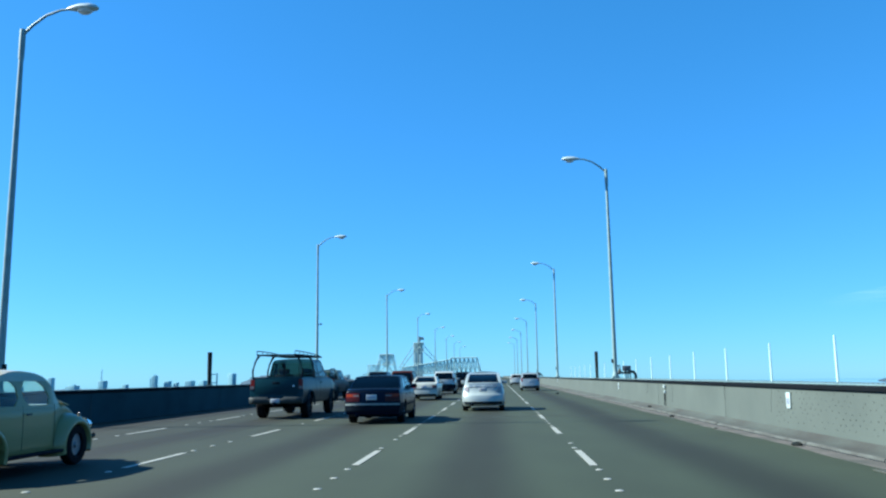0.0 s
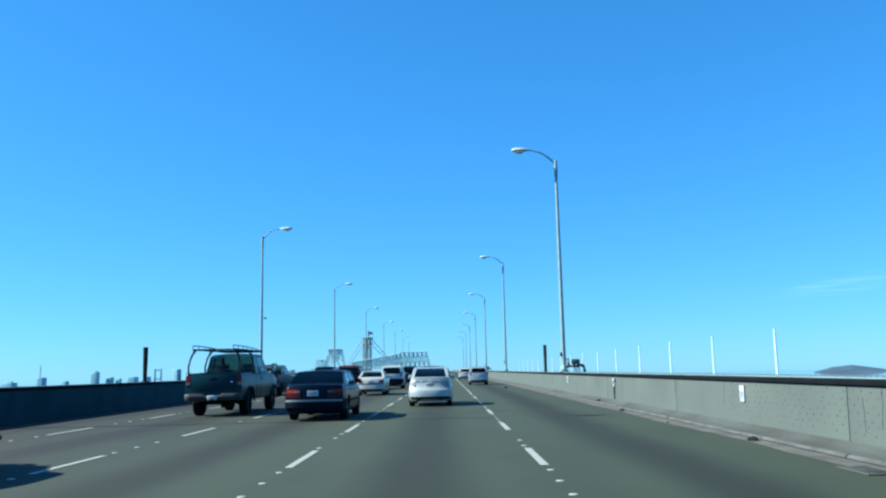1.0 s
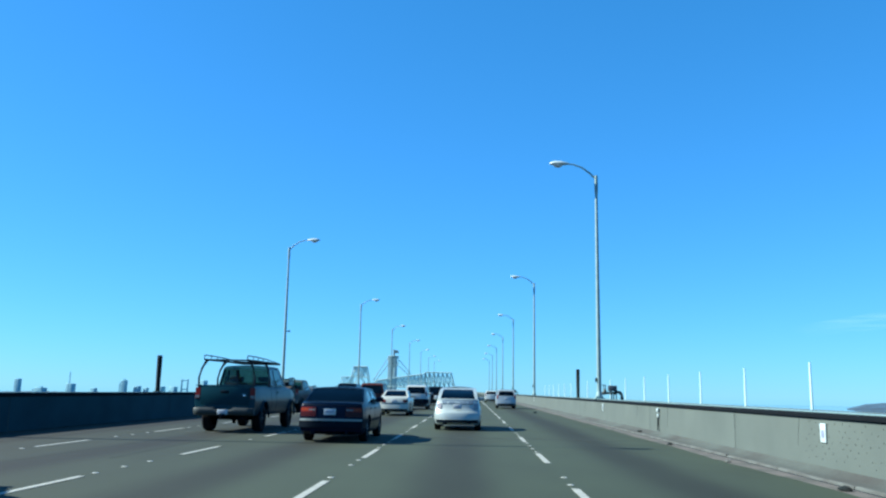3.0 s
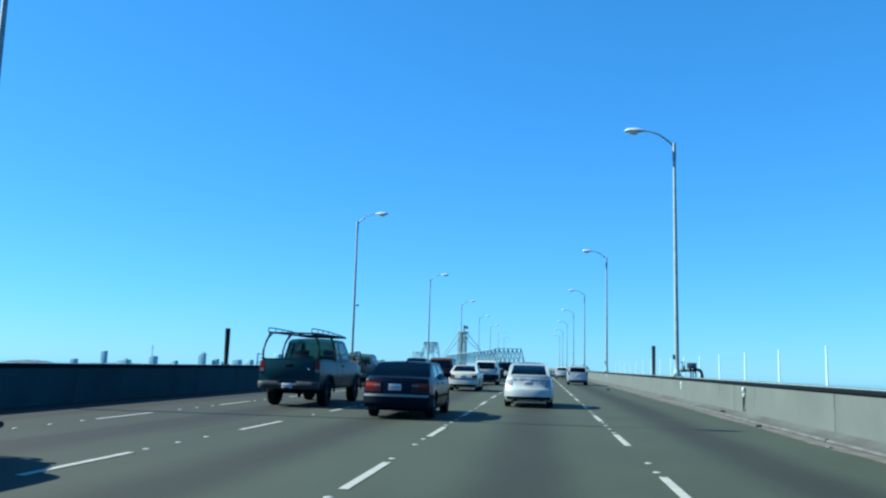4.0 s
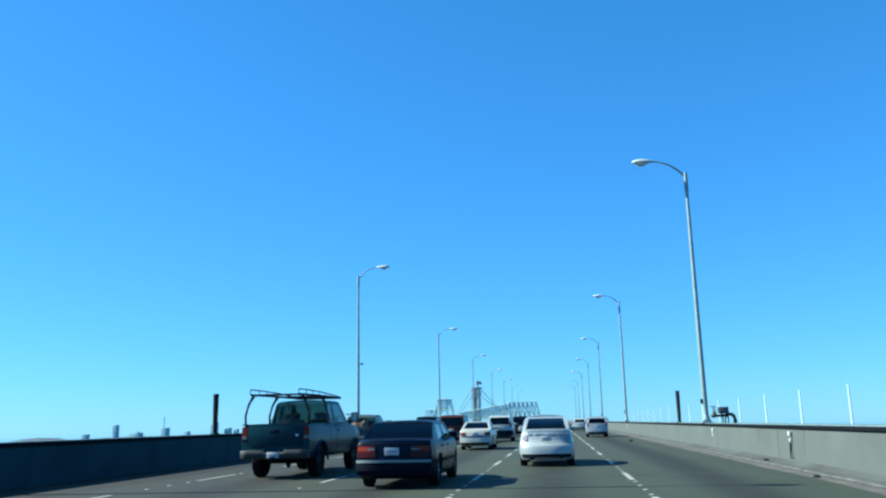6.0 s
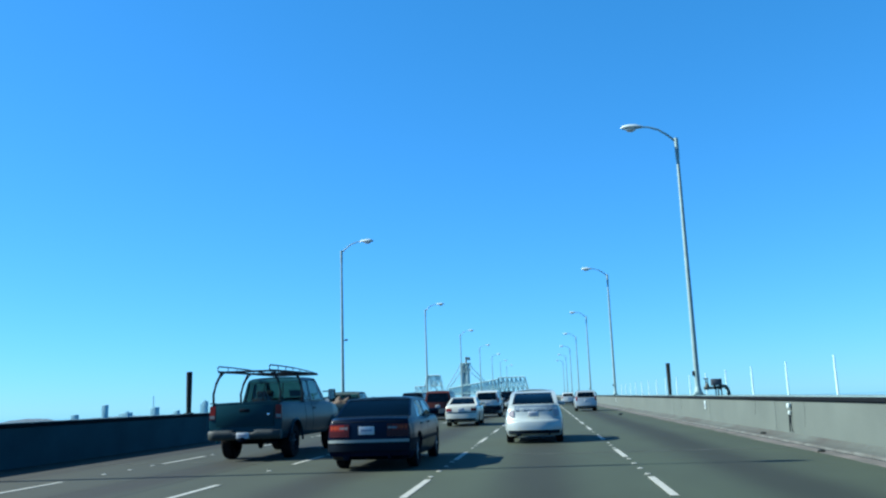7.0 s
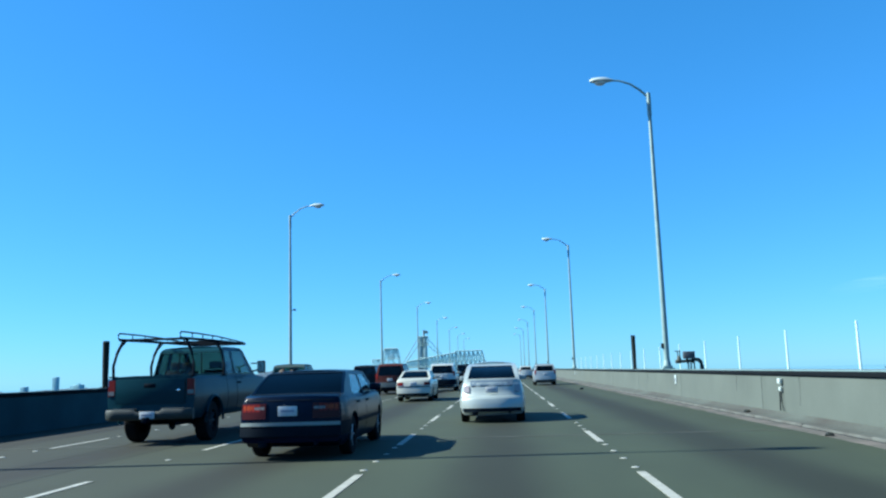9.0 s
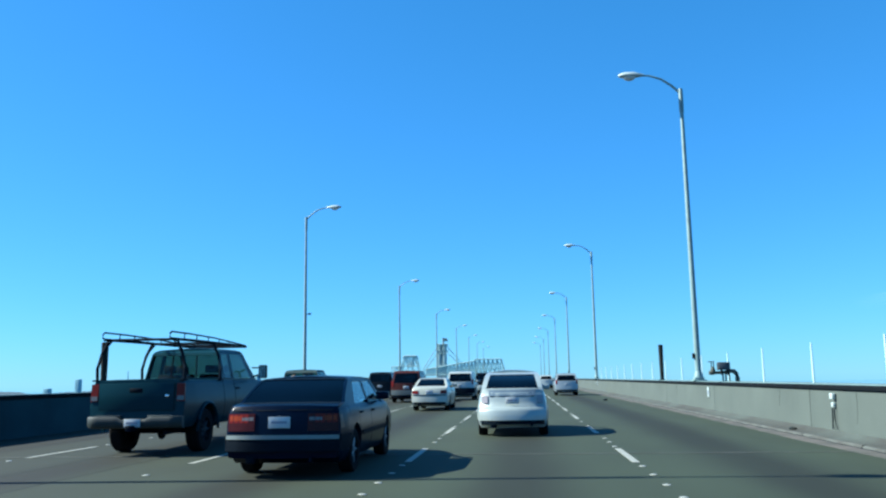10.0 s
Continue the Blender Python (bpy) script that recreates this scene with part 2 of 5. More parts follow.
extrude_y(bm, [(-16.5, -1.2), (7.0, -1.2), (7.0, 0), (-16.5, 0)], Y0, Y1, 48)
road = tagged(link("road", bm, M_ROAD), "worn grey multi-lane road deck with dark oil bands", "road", kind="structure")

# kerb stones, a grimy strip behind them and a dusty gutter before them
bm = bmesh.new()
extrude_y(bm, [(5.715, 0.004), (5.715, 0.04), (5.82, 0.05), (5.94, 0.075), (6.04, 0.15), (6.04, 0.004)], Y0, Y1, 96)
tagged(link("walkway", bm, M_CURB, smooth=30), "narrow grimy strip between kerb and parapet", "walkway", kind="structure")


def strip(bm, edge0, edge1, z, step=0.35, y0=-12.0, y1=190.0):
    """A thin layer along y between two ragged edges."""
    n = int((y1 - y0) / step)
    rows = []
    for k in range(n + 1):
        y = y0 + k * step
        rows.append([bm.verts.new(q) for q in ((edge0(y), y, 0.001), (edge0(y) + 0.02, y, z), (edge1(y) - 0.01, y, z), (edge1(y), y, 0.001))])
    for p, q in zip(rows, rows[1:]):
        for i in range(3):
            bm.faces.new((p[i], p[i + 1], q[i + 1], q[i]))
        bm.faces.new((p[3], p[0], q[0], q[3]))
    bm.faces.new(rows[0])
    bm.faces.new(rows[-1][::-1])
    return bm


bm = strip(bmesh.new(), lambda y: 5.20 + 0.16 * noise.noise((y * 0.22, 0, 0)) + 0.10 * noise.noise((y * 1.1, 3, 0)) + 0.05 * noise.noise((y * 3.7, 5, 0)), lambda y: 5.55, 0.005)
tagged(link("gutter", bm, M_DUST), "pinkish dusty gutter strip along the kerb", "gutter", kind="structure")
# narrow dark strip just before the kerb stones
bm = strip(bmesh.new(), lambda y: 5.53 + 0.025 * noise.noise((y * 0.7, 7, 0)), lambda y: 5.589, 0.007)
tagged(link("kerb_dark_line", bm, M_BLACK), "thin dark strip at the foot of the kerb", "crack", kind="structure")

bm = strip(bmesh.new(), lambda y: 5.673, lambda y: 5.714, 0.03)
tagged(link("kerb_dark_line", bm, M_BLACK), "dark dirt-filled crack behind the kerb stones", "crack", kind="structure")

kerb = tagged(new("kerb_right"), "pale worn concrete kerb stones at the road's edge", "kerb", kind="structure")
STONE = 3.05
stones = []
for k in range(3):
    bm = bmesh.new()
    n = 8
    rings = []
    for j in range(n + 1):
        y = 0.012 + (STONE - 0.024) * j / n
        w = [0.012 * noise.noise((y * 1.1, k * 5.0 + i, 2.0)) for i in range(3)]
        prof = [(5.59, 0.004), (5.595 + w[0], 0.035 + w[1]), (5.605 + w[0], 0.052 + w[1]), (5.655 + w[2], 0.056 + w[1]), (5.67, 0.045), (5.672, 0.004)]
        rings.append([bm.verts.new((x, y, z)) for x, z in prof])
    for p, q in zip(rings, rings[1:]):
        for i in range(6):
            bm.faces.new((p[i], p[(i + 1) % 6], q[(i + 1) % 6], q[i]))
    bm.faces.new(rings[0])
    bm.faces.new(rings[-1][::-1])
    stones.append(bm)
meshes = []
y = -12.0
k = 0
while y < 230:
    if k < 3:
        ob = part("kerb_stone", stones[k], M_KERB, kerb)
        meshes.append(ob.data)
    else:
        ob = new("kerb_stone", meshes[random.randrange(3)])
        ob.parent = kerb
    ob.location = (random.uniform(-0.004, 0.002), y, random.uniform(-0.012, 0.004))
    y += STONE
    k += 1
bm = bmesh.new()
extrude_y(bm, [(5.59, 0.004), (5.605, 0.052), (5.67, 0.054), (5.672, 0.004)], y, Y1, 60)
part("kerb_far", bm, M_KERB, kerb)


def parapet(name, x, side, label, mat, joints):
    """A concrete parapet in lengths with open joints; the dark rail lies on top. side: +1 faces -x."""
    empty = tagged(new(name), label, "barrier", kind="structure")
    y = Y0
    made = {}
    while y < Y1 - 1:
        if joints not in made:
            bm = bmesh.new()
            s = side
            extrude_y(bm, [(0, 0.004), (0.02 * s, 0.95), (0.05 * s, 0.97), (0.30 * s, 0.97), (0.36 * s, 0.004)], 0.012, joints - 0.012, 6)
            ob = part("parapet_length", bm, mat, empty)
            made[joints] = ob.data
        else:
            ob = new("parapet_length", made[joints])
            ob.parent = empty
        ob.location = (x, y, 0)
        y += joints
    return empty


parapet("parapet_right", 6.05, 1, "pale grey-green concrete parapet with vertical joints and stains", M_CONC, 9.15)
parapet("parapet_left", -12.72, -1, "concrete parapet along the far lane, shade put into its dark colour", M_WALL, 12.2)
for nm, x0, x1 in (("rail_right", 6.02, 6.42), ("rail_left", -13.1, -12.7)):
    bm = bmesh.new()
    extrude_y(bm, [(x0, 0.974), (x0, 1.035), (x0 + 0.03, 1.06), (x1 - 0.03, 1.06), (x1, 1.035), (x1, 0.974)], Y0, Y1, 96)
    tagged(link(nm, bm, M_COPE, smooth=30), "dark metal coping rail on top of a concrete parapet", "rail", kind="structure")

# added pale strips give the dark rails their sunlit tops
for nm, x0, x1 in (("rail_sunlit_top_right", 6.10, 6.41), ("rail_sunlit_top_left", -13.09, -12.78)):
    bm = bmesh.new()
    extrude_y(bm, [(x0, 1.062), (x0, 1.078), (x1, 1.078), (x1, 1.062)], Y0, Y1, 96)
    tagged(link(nm, bm, M_GALV, smooth=30), "pale strip put on the coping rail as its sunlit top", "rail", kind="structure")

# ---- lane lines: short dashes with raised round markers between them ----
PITCH, DASH = 6.6, 2.45
LINES = [(-2.1, 0.0), (-2.1 + LANE, -0.3), (-2.1 - LANE, -0.1), (-2.1 - 2 * LANE, 1.1)]
bm = bmesh.new()
box(bm, -0.055, 0.055, 0, DASH, 0.003, 0.008)
dash_mesh = None
bm2 = bmesh.new()
bmesh.ops.create_uvsphere(bm2, u_segments=10, v_segments=6, radius=0.055)
for v in bm2.verts:
    v.co.z = max(v.co.z, 0) * 0.22 + 0.004
dot_mesh = None
for k, (x, ph) in enumerate(LINES):
    line = tagged(new("lane_line"), "broken white lane line with raised white markers", "lane line", kind="structure")
    y = 13.35 + 5.85 + ph - 8 * PITCH
    n = 0
    while y < 330:
        if dash_mesh is None:
            ob = part("dash", bm, M_LINE, line)
            dash_mesh = ob.data
        else:
            ob = new("dash", dash_mesh)
            ob.parent = line
        ob.location = (x, y, 0)
        if y < 120:
            for j in range(4):
                if random.random() < 0.22:
                    continue
                if dot_mesh is None:
                    d = part("marker", bm2, M_DOT, line)
                    dot_mesh = d.data
                else:
                    d = new("marker", dot_mesh)
                    d.parent = line
                d.location = (x + random.uniform(-0.02, 0.02), y + DASH + 0.45 + j * 1.05, 0)
        y += PITCH
        n += 1

# ---- water, hills, distance ----
bm = bmesh.new()
box(bm, -4500, 4500, -1500, 4600, -42, -40)
tagged(link("water", bm, M_WATER), "flat blue bay water under the bridge", "water", kind="structure")

# ---- street lamps ----
def lamp_post(side):
    """A tall tapered steel post with a curved arm and a cobra-head lamp over the road. side: +1, the arm reaches to -x."""
    lamp = thing("street_lamp", "tall tapered galvanised street lamp with curved arm and cobra head", "street lamp", "street lamps along the bridge")
    h = 11.2
    bm = bmesh.new()
    tube(bm, [(0, 0, 0), (0, 0, h * 0.5), (0, 0, h)], [0.118, 0.095, 0.065], 14)
    part("pole", bm, M_GALV, lamp)
    part("base_plate", boxes((-0.24, 0.24, -0.24, 0.24, -0.02, 0.03), (-0.17, 0.17, -0.17, 0.17, 0.03, 0.12), bevel=0.01), M_GALV, lamp)
    s = -side
    part("junction_box", boxes((min(s * 0.10, s * 0.18), max(s * 0.10, s * 0.18), -0.08, 0.05, 0.80, 1.0), bevel=0.015), M_RUST, lamp, "small dark box near the foot")
    bm = bmesh.new()
    tube(bm, [(0, 0, 0.10), (0, 0, 0.22), (0, 0, 0.34)], [0.165, 0.15, 0.118], 14)
    part("foot_cone", bm, M_GALV, lamp)
    pts = [(0, 0, h - 0.12), (0.33 * s, 0, h + 0.20), (0.72 * s, 0, h + 0.48), (1.18 * s, 0, h + 0.64), (1.58 * s, 0, h + 0.66)]
    bm = bmesh.new()
    tube(bm, pts, [0.05, 0.045, 0.04, 0.035, 0.03], 10)
    part("arm", bm, M_GALV, lamp)
    bm = bmesh.new()
    tube(bm, [(0, 0, h - 0.9), (0, 0, h - 0.35), (0, 0, h + 0.06)], [0.085, 0.092, 0.085], 12)
    part("collar", bm, M_GALV, lamp)
    bm = bmesh.new()
    rings = [(1.38, 0.05, 0.05), (1.54, 0.12, 0.09), (1.78, 0.20, 0.145), (2.1, 0.20, 0.145), (2.30, 0.13, 0.10), (2.38, 0.03, 0.03)]
    prev = None
    for x, w, t in rings:
        cur = [bm.verts.new((x * s, w * math.cos(a), h + 0.66 + t * math.sin(a) * (1.0 if math.sin(a) > 0 else 0.55))) for a in [2 * math.pi * k / 12 for k in range(12)]]
        if prev:
            for k in range(12):
                bm.faces.new((prev[k], prev[(k + 1) % 12], cur[(k + 1) % 12], cur[k]))
        else:
            bm.faces.new(cur)
        prev = cur
    bm.faces.new(prev)
    head = part("lamp_head", bm, M_LAMP, lamp, "pale enamelled lamp housing")
    bm = bmesh.new()
    bmesh.ops.create_uvsphere(bm, u_segments=12, v_segments=8, radius=1)
    for v in bm.verts:
        v.co = Vector((1.95 * s + v.co.x * 0.25, v.co.y * 0.165, h + 0.61 + v.co.z * (0.15 if v.co.z < 0 else 0.02)))
    part("lens", bm, M_LENS, head)
    return lamp


SPACING = 42.0
first_r = lamp_post(1)
first_l = lamp_post(-1)
first_r.matrix_basis = pose(6.25, 43.8 - SPACING, 1.095)
first_l.matrix_basis = pose(-14.3, 65.0 - SPACING, 0.86)
for k in range(1, 8):
    copy_thing(first_r, pose(6.25, 43.8 + (k - 1) * SPACING, 1.095, 0, 0, random.uniform(-3, 3)))
    copy_thing(first_l, pose(-14.3, 65.0 + (k - 1) * SPACING, 0.86, 0, 0, random.uniform(-3, 3)))

# ---- vehicles ----
def paint(name, base, metal=0.0, rough=0.32):
    dark = max(base) < 0.1
    return material(name, base, rough, metal=metal, var=0.035, scale=2.0, fine=300, bump=0.0, coat=0.06 if dark else 0.4, spec=0.05 if dark else 0.45)


M_SILVER = paint("silver_paint", (0.27, 0.325, 0.32), 0.15)
M_NAVY = paint("near_black_blue_paint", (0.0005, 0.0046, 0.0150), 0.0, 0.28)
M_WHITE_P = paint("off_white_paint", (0.33, 0.355, 0.31))
M_PEARL = paint("white_paint", (0.34, 0.39, 0.385))
M_MAROON = paint("faded_red_paint", (0.062, 0.020, 0.017), 0.0, 0.4)
M_BLACK_P = paint("black_paint", (0.007, 0.009, 0.012))
M_TEAL = paint("dark_green_grey_paint", (0.005, 0.032, 0.042), 0.0, 0.28)
M_GREY_P = paint("dull_grey_paint", (0.042, 0.064, 0.064), 0.0, 0.45)
M_ICE = paint("pale_blue_silver_paint", (0.25, 0.30, 0.315), 0.25)
M_SAGE = paint("faded_olive_cream_paint", (0.20, 0.178, 0.062), 0.0, 0.5)
M_CREAM = paint("cream_paint", (0.30, 0.28, 0.19), 0.0, 0.5)
M_TYRE = material("tyre_rubber", (0.010, 0.010, 0.011), 0.9, var=0.15, scale=8, spec=0.1)
M_RIM = material("wheel_alloy", (0.22, 0.23, 0.24), 0.4, metal=0.4, var=0.1, scale=8, bump=0.01)
M_DARKRIM = material("dull_dark_wheel_steel", (0.020, 0.028, 0.034), 0.6, metal=0.1, var=0.15, scale=8, bump=0.01, spec=0.2)
M_RED = material("red_lamp_lens", (0.14, 0.010, 0.007), 0.3, var=0.08, scale=20, bump=0.01, spec=0.15)
M_DEEP = material("dark_red_lamp_lens", (0.040, 0.005, 0.005), 0.3, var=0.08, scale=20, bump=0.01, spec=0.15)
M_AMBER = material("orange_lamp_lens", (0.24, 0.036, 0.010), 0.3, var=0.08, scale=20, bump=0.01, spec=0.15)
M_PALE = material("smoky_pink_lamp_lens", (0.25, 0.24, 0.26), 0.15, var=0.08, scale=20, bump=0.01)
M_CLEAR = material("clear_lamp_lens", (0.11, 0.10, 0.095), 0.2, var=0.05, scale=20, bump=0.01)
M_PLATE = material("number_plate_white", (0.40, 0.44, 0.45), 0.4, var=0.05, scale=20)
M_LOWPANE = material("dusky_lower_pane", (0.13, 0.18, 0.22), 0.15, var=0.06, scale=6, bump=0.0)
M_BAR = material("plate_bar_grey_blue", (0.16, 0.19, 0.26), 0.5, var=0.05)
M_CHROME = material("chrome", (0.75, 0.76, 0.77), 0.12, metal=1.0, var=0.04, bump=0)
M_BUMPER = material("grey_bumper_plastic", (0.048, 0.072, 0.078), 0.55, var=0.08, scale=6, bump=0.02)
M_STEP = material("dull_step_steel", (0.014, 0.026, 0.026), 0.6, metal=0.1, var=0.12, scale=5)
M_TRIM = material("pale_bumper_trim", (0.15, 0.19, 0.18), 0.5, var=0.08, scale=6, bump=0.01)
M_SEAT = material("dark_seat_cloth", (0.012, 0.014, 0.016), 0.9, var=0.15, scale=9)
M_GLASS = glass_material("car_glass", (0.86, 0.91, 0.88))
M_GREEN = glass_material("green_car_glass", (0.42, 0.52, 0.48))
M_TINT = glass_material("tinted_car_glass", (0.045, 0.075, 0.105))
M_LOAD = material("brown_load_canvas", (0.075, 0.052, 0.034), 0.9, var=0.3, scale=4, fine=30, bump=0.2)


def interp(table, q):
    for (a, va), (b, vb) in zip(table, table[1:]):
        if q <= b:
            return va if q <= a else va + (vb - va) * (q - a) / (b - a)
    return table[-1][1]


class Shape:
    """The outer skin of a car: the height of its outline along it, its half width along it and up it. y runs forward from the rear."""

    def __init__(self, top, plan, side, wheels, radius, clear=0.2, rear_round=0.1, front_round=0.25, arch=0.06, crown=0.03):
        self.top, self.plan, self.side = top, plan, side
        self.wheels, self.radius, self.clear, self.arch, self.crown = wheels, radius, clear, arch, crown
        self.length, self.rr, self.fr = top[-1][0], rear_round, front_round
        self.peak = max(top, key=lambda q: q[1])[0]
        self.roof = max(z for _, z in top)

    def z(self, y):
        return interp(self.top, y)

    def w(self, y, z):
        return interp(self.plan, y) * interp(self.side, z)

    def back(self, z):
        """Where the rear outline is at height z."""
        for (a, za), (b, zb) in zip(self.top, self.top[1:]):
            if zb >= z:
                return a if z <= za else a + (b - a) * (z - za) / (zb - za)
        return self.peak

    def nose(self, z):
        rev = self.top[::-1]
        for (a, za), (b, zb) in zip(rev, rev[1:]):
            if zb >= z:
                return a if z <= za else a + (b - a) * (z - za) / (zb - za)
        return self.peak

    def under(self, y):
        z = self.clear
        ra = self.radius + self.arch
        for yw in self.wheels:
            d = abs(y - yw)
            if d < ra:
                z = max(z, self.radius + math.sqrt(ra * ra - d * d))
        return z

    def warp(self, x, y, z):
        a = abs(x) / max(v for _, v in self.plan)
        if y < 0.9:
            y += self.rr * a ** 3 * (1 - y / 0.9)
        if y > self.length - 1:
            y -= self.fr * a ** 3 * (1 - (self.length - y))
        return (x, y, z)

    def loft(self, bm, belt, recess=None):
        """The closed lower body, cut off at the belt height (a table along y)."""
        ys = {y for y, _ in self.top} | {self.length * k / 40 for k in range(41)}
        ra = self.radius + self.arch
        for yw in self.wheels:
            ys |= {yw + ra * math.cos(math.pi * k / 12) * 0.9995 for k in range(13)} | {yw - ra - 0.004, yw + ra + 0.004}
        ys = [y for y in sorted(ys) if 0 <= y <= self.length]
        ys = [y for i, y in enumerate(ys) if i == 0 or y - ys[i - 1] > 0.003]
        rings = []
        for y in ys:
            zt = min(self.z(y), interp(belt, y))
            zb = min(self.under(y), zt - 0.04)
            zb = max(zb, 0.2 if y > 0.15 and y < self.length - 0.15 else 0.28)
            zb = min(zb, zt - 0.03)
            pts = []
            for q in (0.0, 0.07, 0.2, 0.34, 0.48, 0.62, 0.75, 0.86, 0.95):
                z = zb + (zt - zb) * q
                pts.append((self.w(y, z) * (0.965 if q == 0 else 1.0), z))
            x = self.w(y, zt)
            pts += [(x * 0.985, zt - 0.004), (x * 0.93, zt + 0.004), (x * 0.5, zt + 0.018)]
            half = [self.warp(px, y, pz) for px, pz in pts]
            mid_t, mid_b = self.warp(0, y, zt + 0.022), self.warp(0, y, zb)
            ring = half + [mid_t] + [(-a, b, c) for a, b, c in half[::-1]] + [mid_b]
            rings.append([bm.verts.new(v) for v in ring])
        n = len(rings[0])
        for a, b in zip(rings, rings[1:]):
            for i in range(n):
                bm.faces.new((a[i], a[(i + 1) % n], b[(i + 1) % n], b[i]))
        bm.faces.new(rings[0])
        bm.faces.new(rings[-1][::-1])
        return bm

    def slab(self, bm, fn, nu, nv, thick):
        """A thin curved slab; fn(u, v) gives the outer point and the way in."""
        outer, inner = [], []
        for i in range(nu + 1):
            for j in range(nv + 1):
                p, d = fn(i / nu, j / nv)
                p, d = Vector(p), Vector(d)
                outer.append(bm.verts.new(p))
                inner.append(bm.verts.new(p + d * thick))
        k = nv + 1
        for i in range(nu):
            for j in range(nv):
                a, b, c, d = i * k + j, (i + 1) * k + j, (i + 1) * k + j + 1, i * k + j + 1
                bm.faces.new([outer[q] for q in (a, b, c, d)])
                bm.faces.new([inner[q] for q in (d, c, b, a)])
        edge = [i * k for i in range(nu)] + [nu * k + j for j in range(nv)] + [i * k + nv for i in range(nu, 0, -1)] + [j for j in range(nv, 0, -1)]
        for a, b in zip(edge, edge[1:] + edge[:1]):
            bm.faces.new((outer[b], outer[a], inner[a], inner[b]))
        return bm

    def flank(self, bm, s, quad, proud=0.0, thick=0.03, nu=5, nv=4):
        """A slab on the side s (+1 right): quad is the y range at the bottom and the top, and the two heights."""
        y0b, y1b, y0t, y1t, z0, z1 = quad

        def fn(u, v):
            z = z0 + (z1 - z0) * v
            a, b = y0b + (y0t - y0b) * v, y1b + (y1t - y1b) * v
            y = max(a + (b - a) * u, self.back(z))
            y = min(y, self.nose(z))
            return self.warp(s * (self.w(y, z) + proud), y, z), (-s, 0, 0)
        return self.slab(bm, fn, nu, nv, thick)

    def rear(self, bm, x0b, x1b, x0t, x1t, z0, z1, proud=0.0, thick=0.03, nu=6, nv=4):
        """A slab on the rear outline, between two heights; front() does the same at the nose."""
        def fn(u, v):
            z = z0 + (z1 - z0) * v
            a, b = x0b + (x0t - x0b) * v, x1b + (x1t - x1b) * v
            x = a + (b - a) * u
            y = self.back(z)
            slope = Vector((0, -(self.back(z + 0.01) - self.back(z - 0.01)), 0.02))
            nrm = Vector((0, -slope.z, -slope.y)).normalized()
            p = self.warp(x, y, z + 0.006 * (1 - (x / 0.8) ** 2))
            return Vector(p) + nrm * proud, -nrm
        return self.slab(bm, fn, nu, nv, thick)

    def front(self, bm, xb, xt, z0, z1, proud=0.0, thick=0.02, x0b=None, x0t=None):
        x0b, x0t = (-xb if x0b is None else x0b), (-xt if x0t is None else x0t)

        def fn(u, v):
            z = z0 + (z1 - z0) * v
            a, b = x0b + (x0t - x0b) * v, xb + (xt - xb) * v
            y = self.nose(z)
            return (a + (b - a) * u, y + proud, z), (0, -1, -0.3)
        return self.slab(bm, fn, 6, 4, thick)

    def lid(self, bm, y0, y1, thick=0.04, proud=0.0, frac=1.0):
        """A slab along the top outline: the roof skin."""
        def fn(u, v):
            y = y0 + (y1 - y0) * u
            z = self.z(y)
            x = self.w(y, z) * frac * (2 * v - 1)
            return (x, y, z + proud + self.crown * (1 - (2 * v - 1) ** 2)), (0, 0, -1)
        return self.slab(bm, fn, 10, 8, thick)


def wheel(parent, x, y, r, s, width=0.2, rim=0.62, spokes=5, name="wheel", metal=None):
    hub = new(name)
    hub.parent = parent
    hub.location = (x, y, r)
    bm = bmesh.new()
    prof = [(-0.5, rim), (-0.5, 0.93), (-0.38, 0.99), (0, 1.0), (0.38, 0.99), (0.5, 0.93), (0.5, rim), (0.3, rim * 0.93), (-0.3, rim * 0.93)]
    n = 28
    rings = [[bm.verts.new((px * width, pr * r * math.cos(2 * math.pi * k / n), pr * r * math.sin(2 * math.pi * k / n))) for k in range(n)] for px, pr in prof]
    for a, b in zip(rings, rings[1:] + rings[:1]):
        for k in range(n):
            bm.faces.new((a[k], a[(k + 1) % n], b[(k + 1) % n], b[k]))
    part("tyre", bm, M_TYRE, hub)
    bm = bmesh.new()
    ri = rim * r
    tube(bm, [(s * width * 0.18, 0, 0), (s * width * 0.22, 0, 0)], [ri * 0.97, ri * 0.97], 24)
    tube(bm, [(s * width * 0.22, 0, 0), (s * width * 0.44, 0, 0)], [ri * 0.3, ri * 0.2], 12)
    for k in range(spokes):
        a = 2 * math.pi * k / spokes
        tube(bm, [(s * width * 0.3, 0.2 * ri * math.cos(a), 0.2 * ri * math.sin(a)), (s * width * 0.3, 0.95 * ri * math.cos(a), 0.95 * ri * math.sin(a))], ri * 0.13, 6)
    part("rim", bm, metal or M_RIM, hub)
    return hub


def plate(parent, shape, x, z, proud=0.02, w=0.305, h=0.152):
    y = shape.back(z) - proud
    bm = boxes((x - w / 2, x + w / 2, y - 0.012, y, z - h / 2, z + h / 2), bevel=0.004)
    p = part("number_plate", bm, M_PLATE, parent, "white number plate with dark bar")
    bm = boxes((x - w * 0.36, x + w * 0.36, y - 0.0145, y - 0.0125, z - h * 0.10, z + h * 0.12))
    part("plate_bar", bm, M_BAR, p)


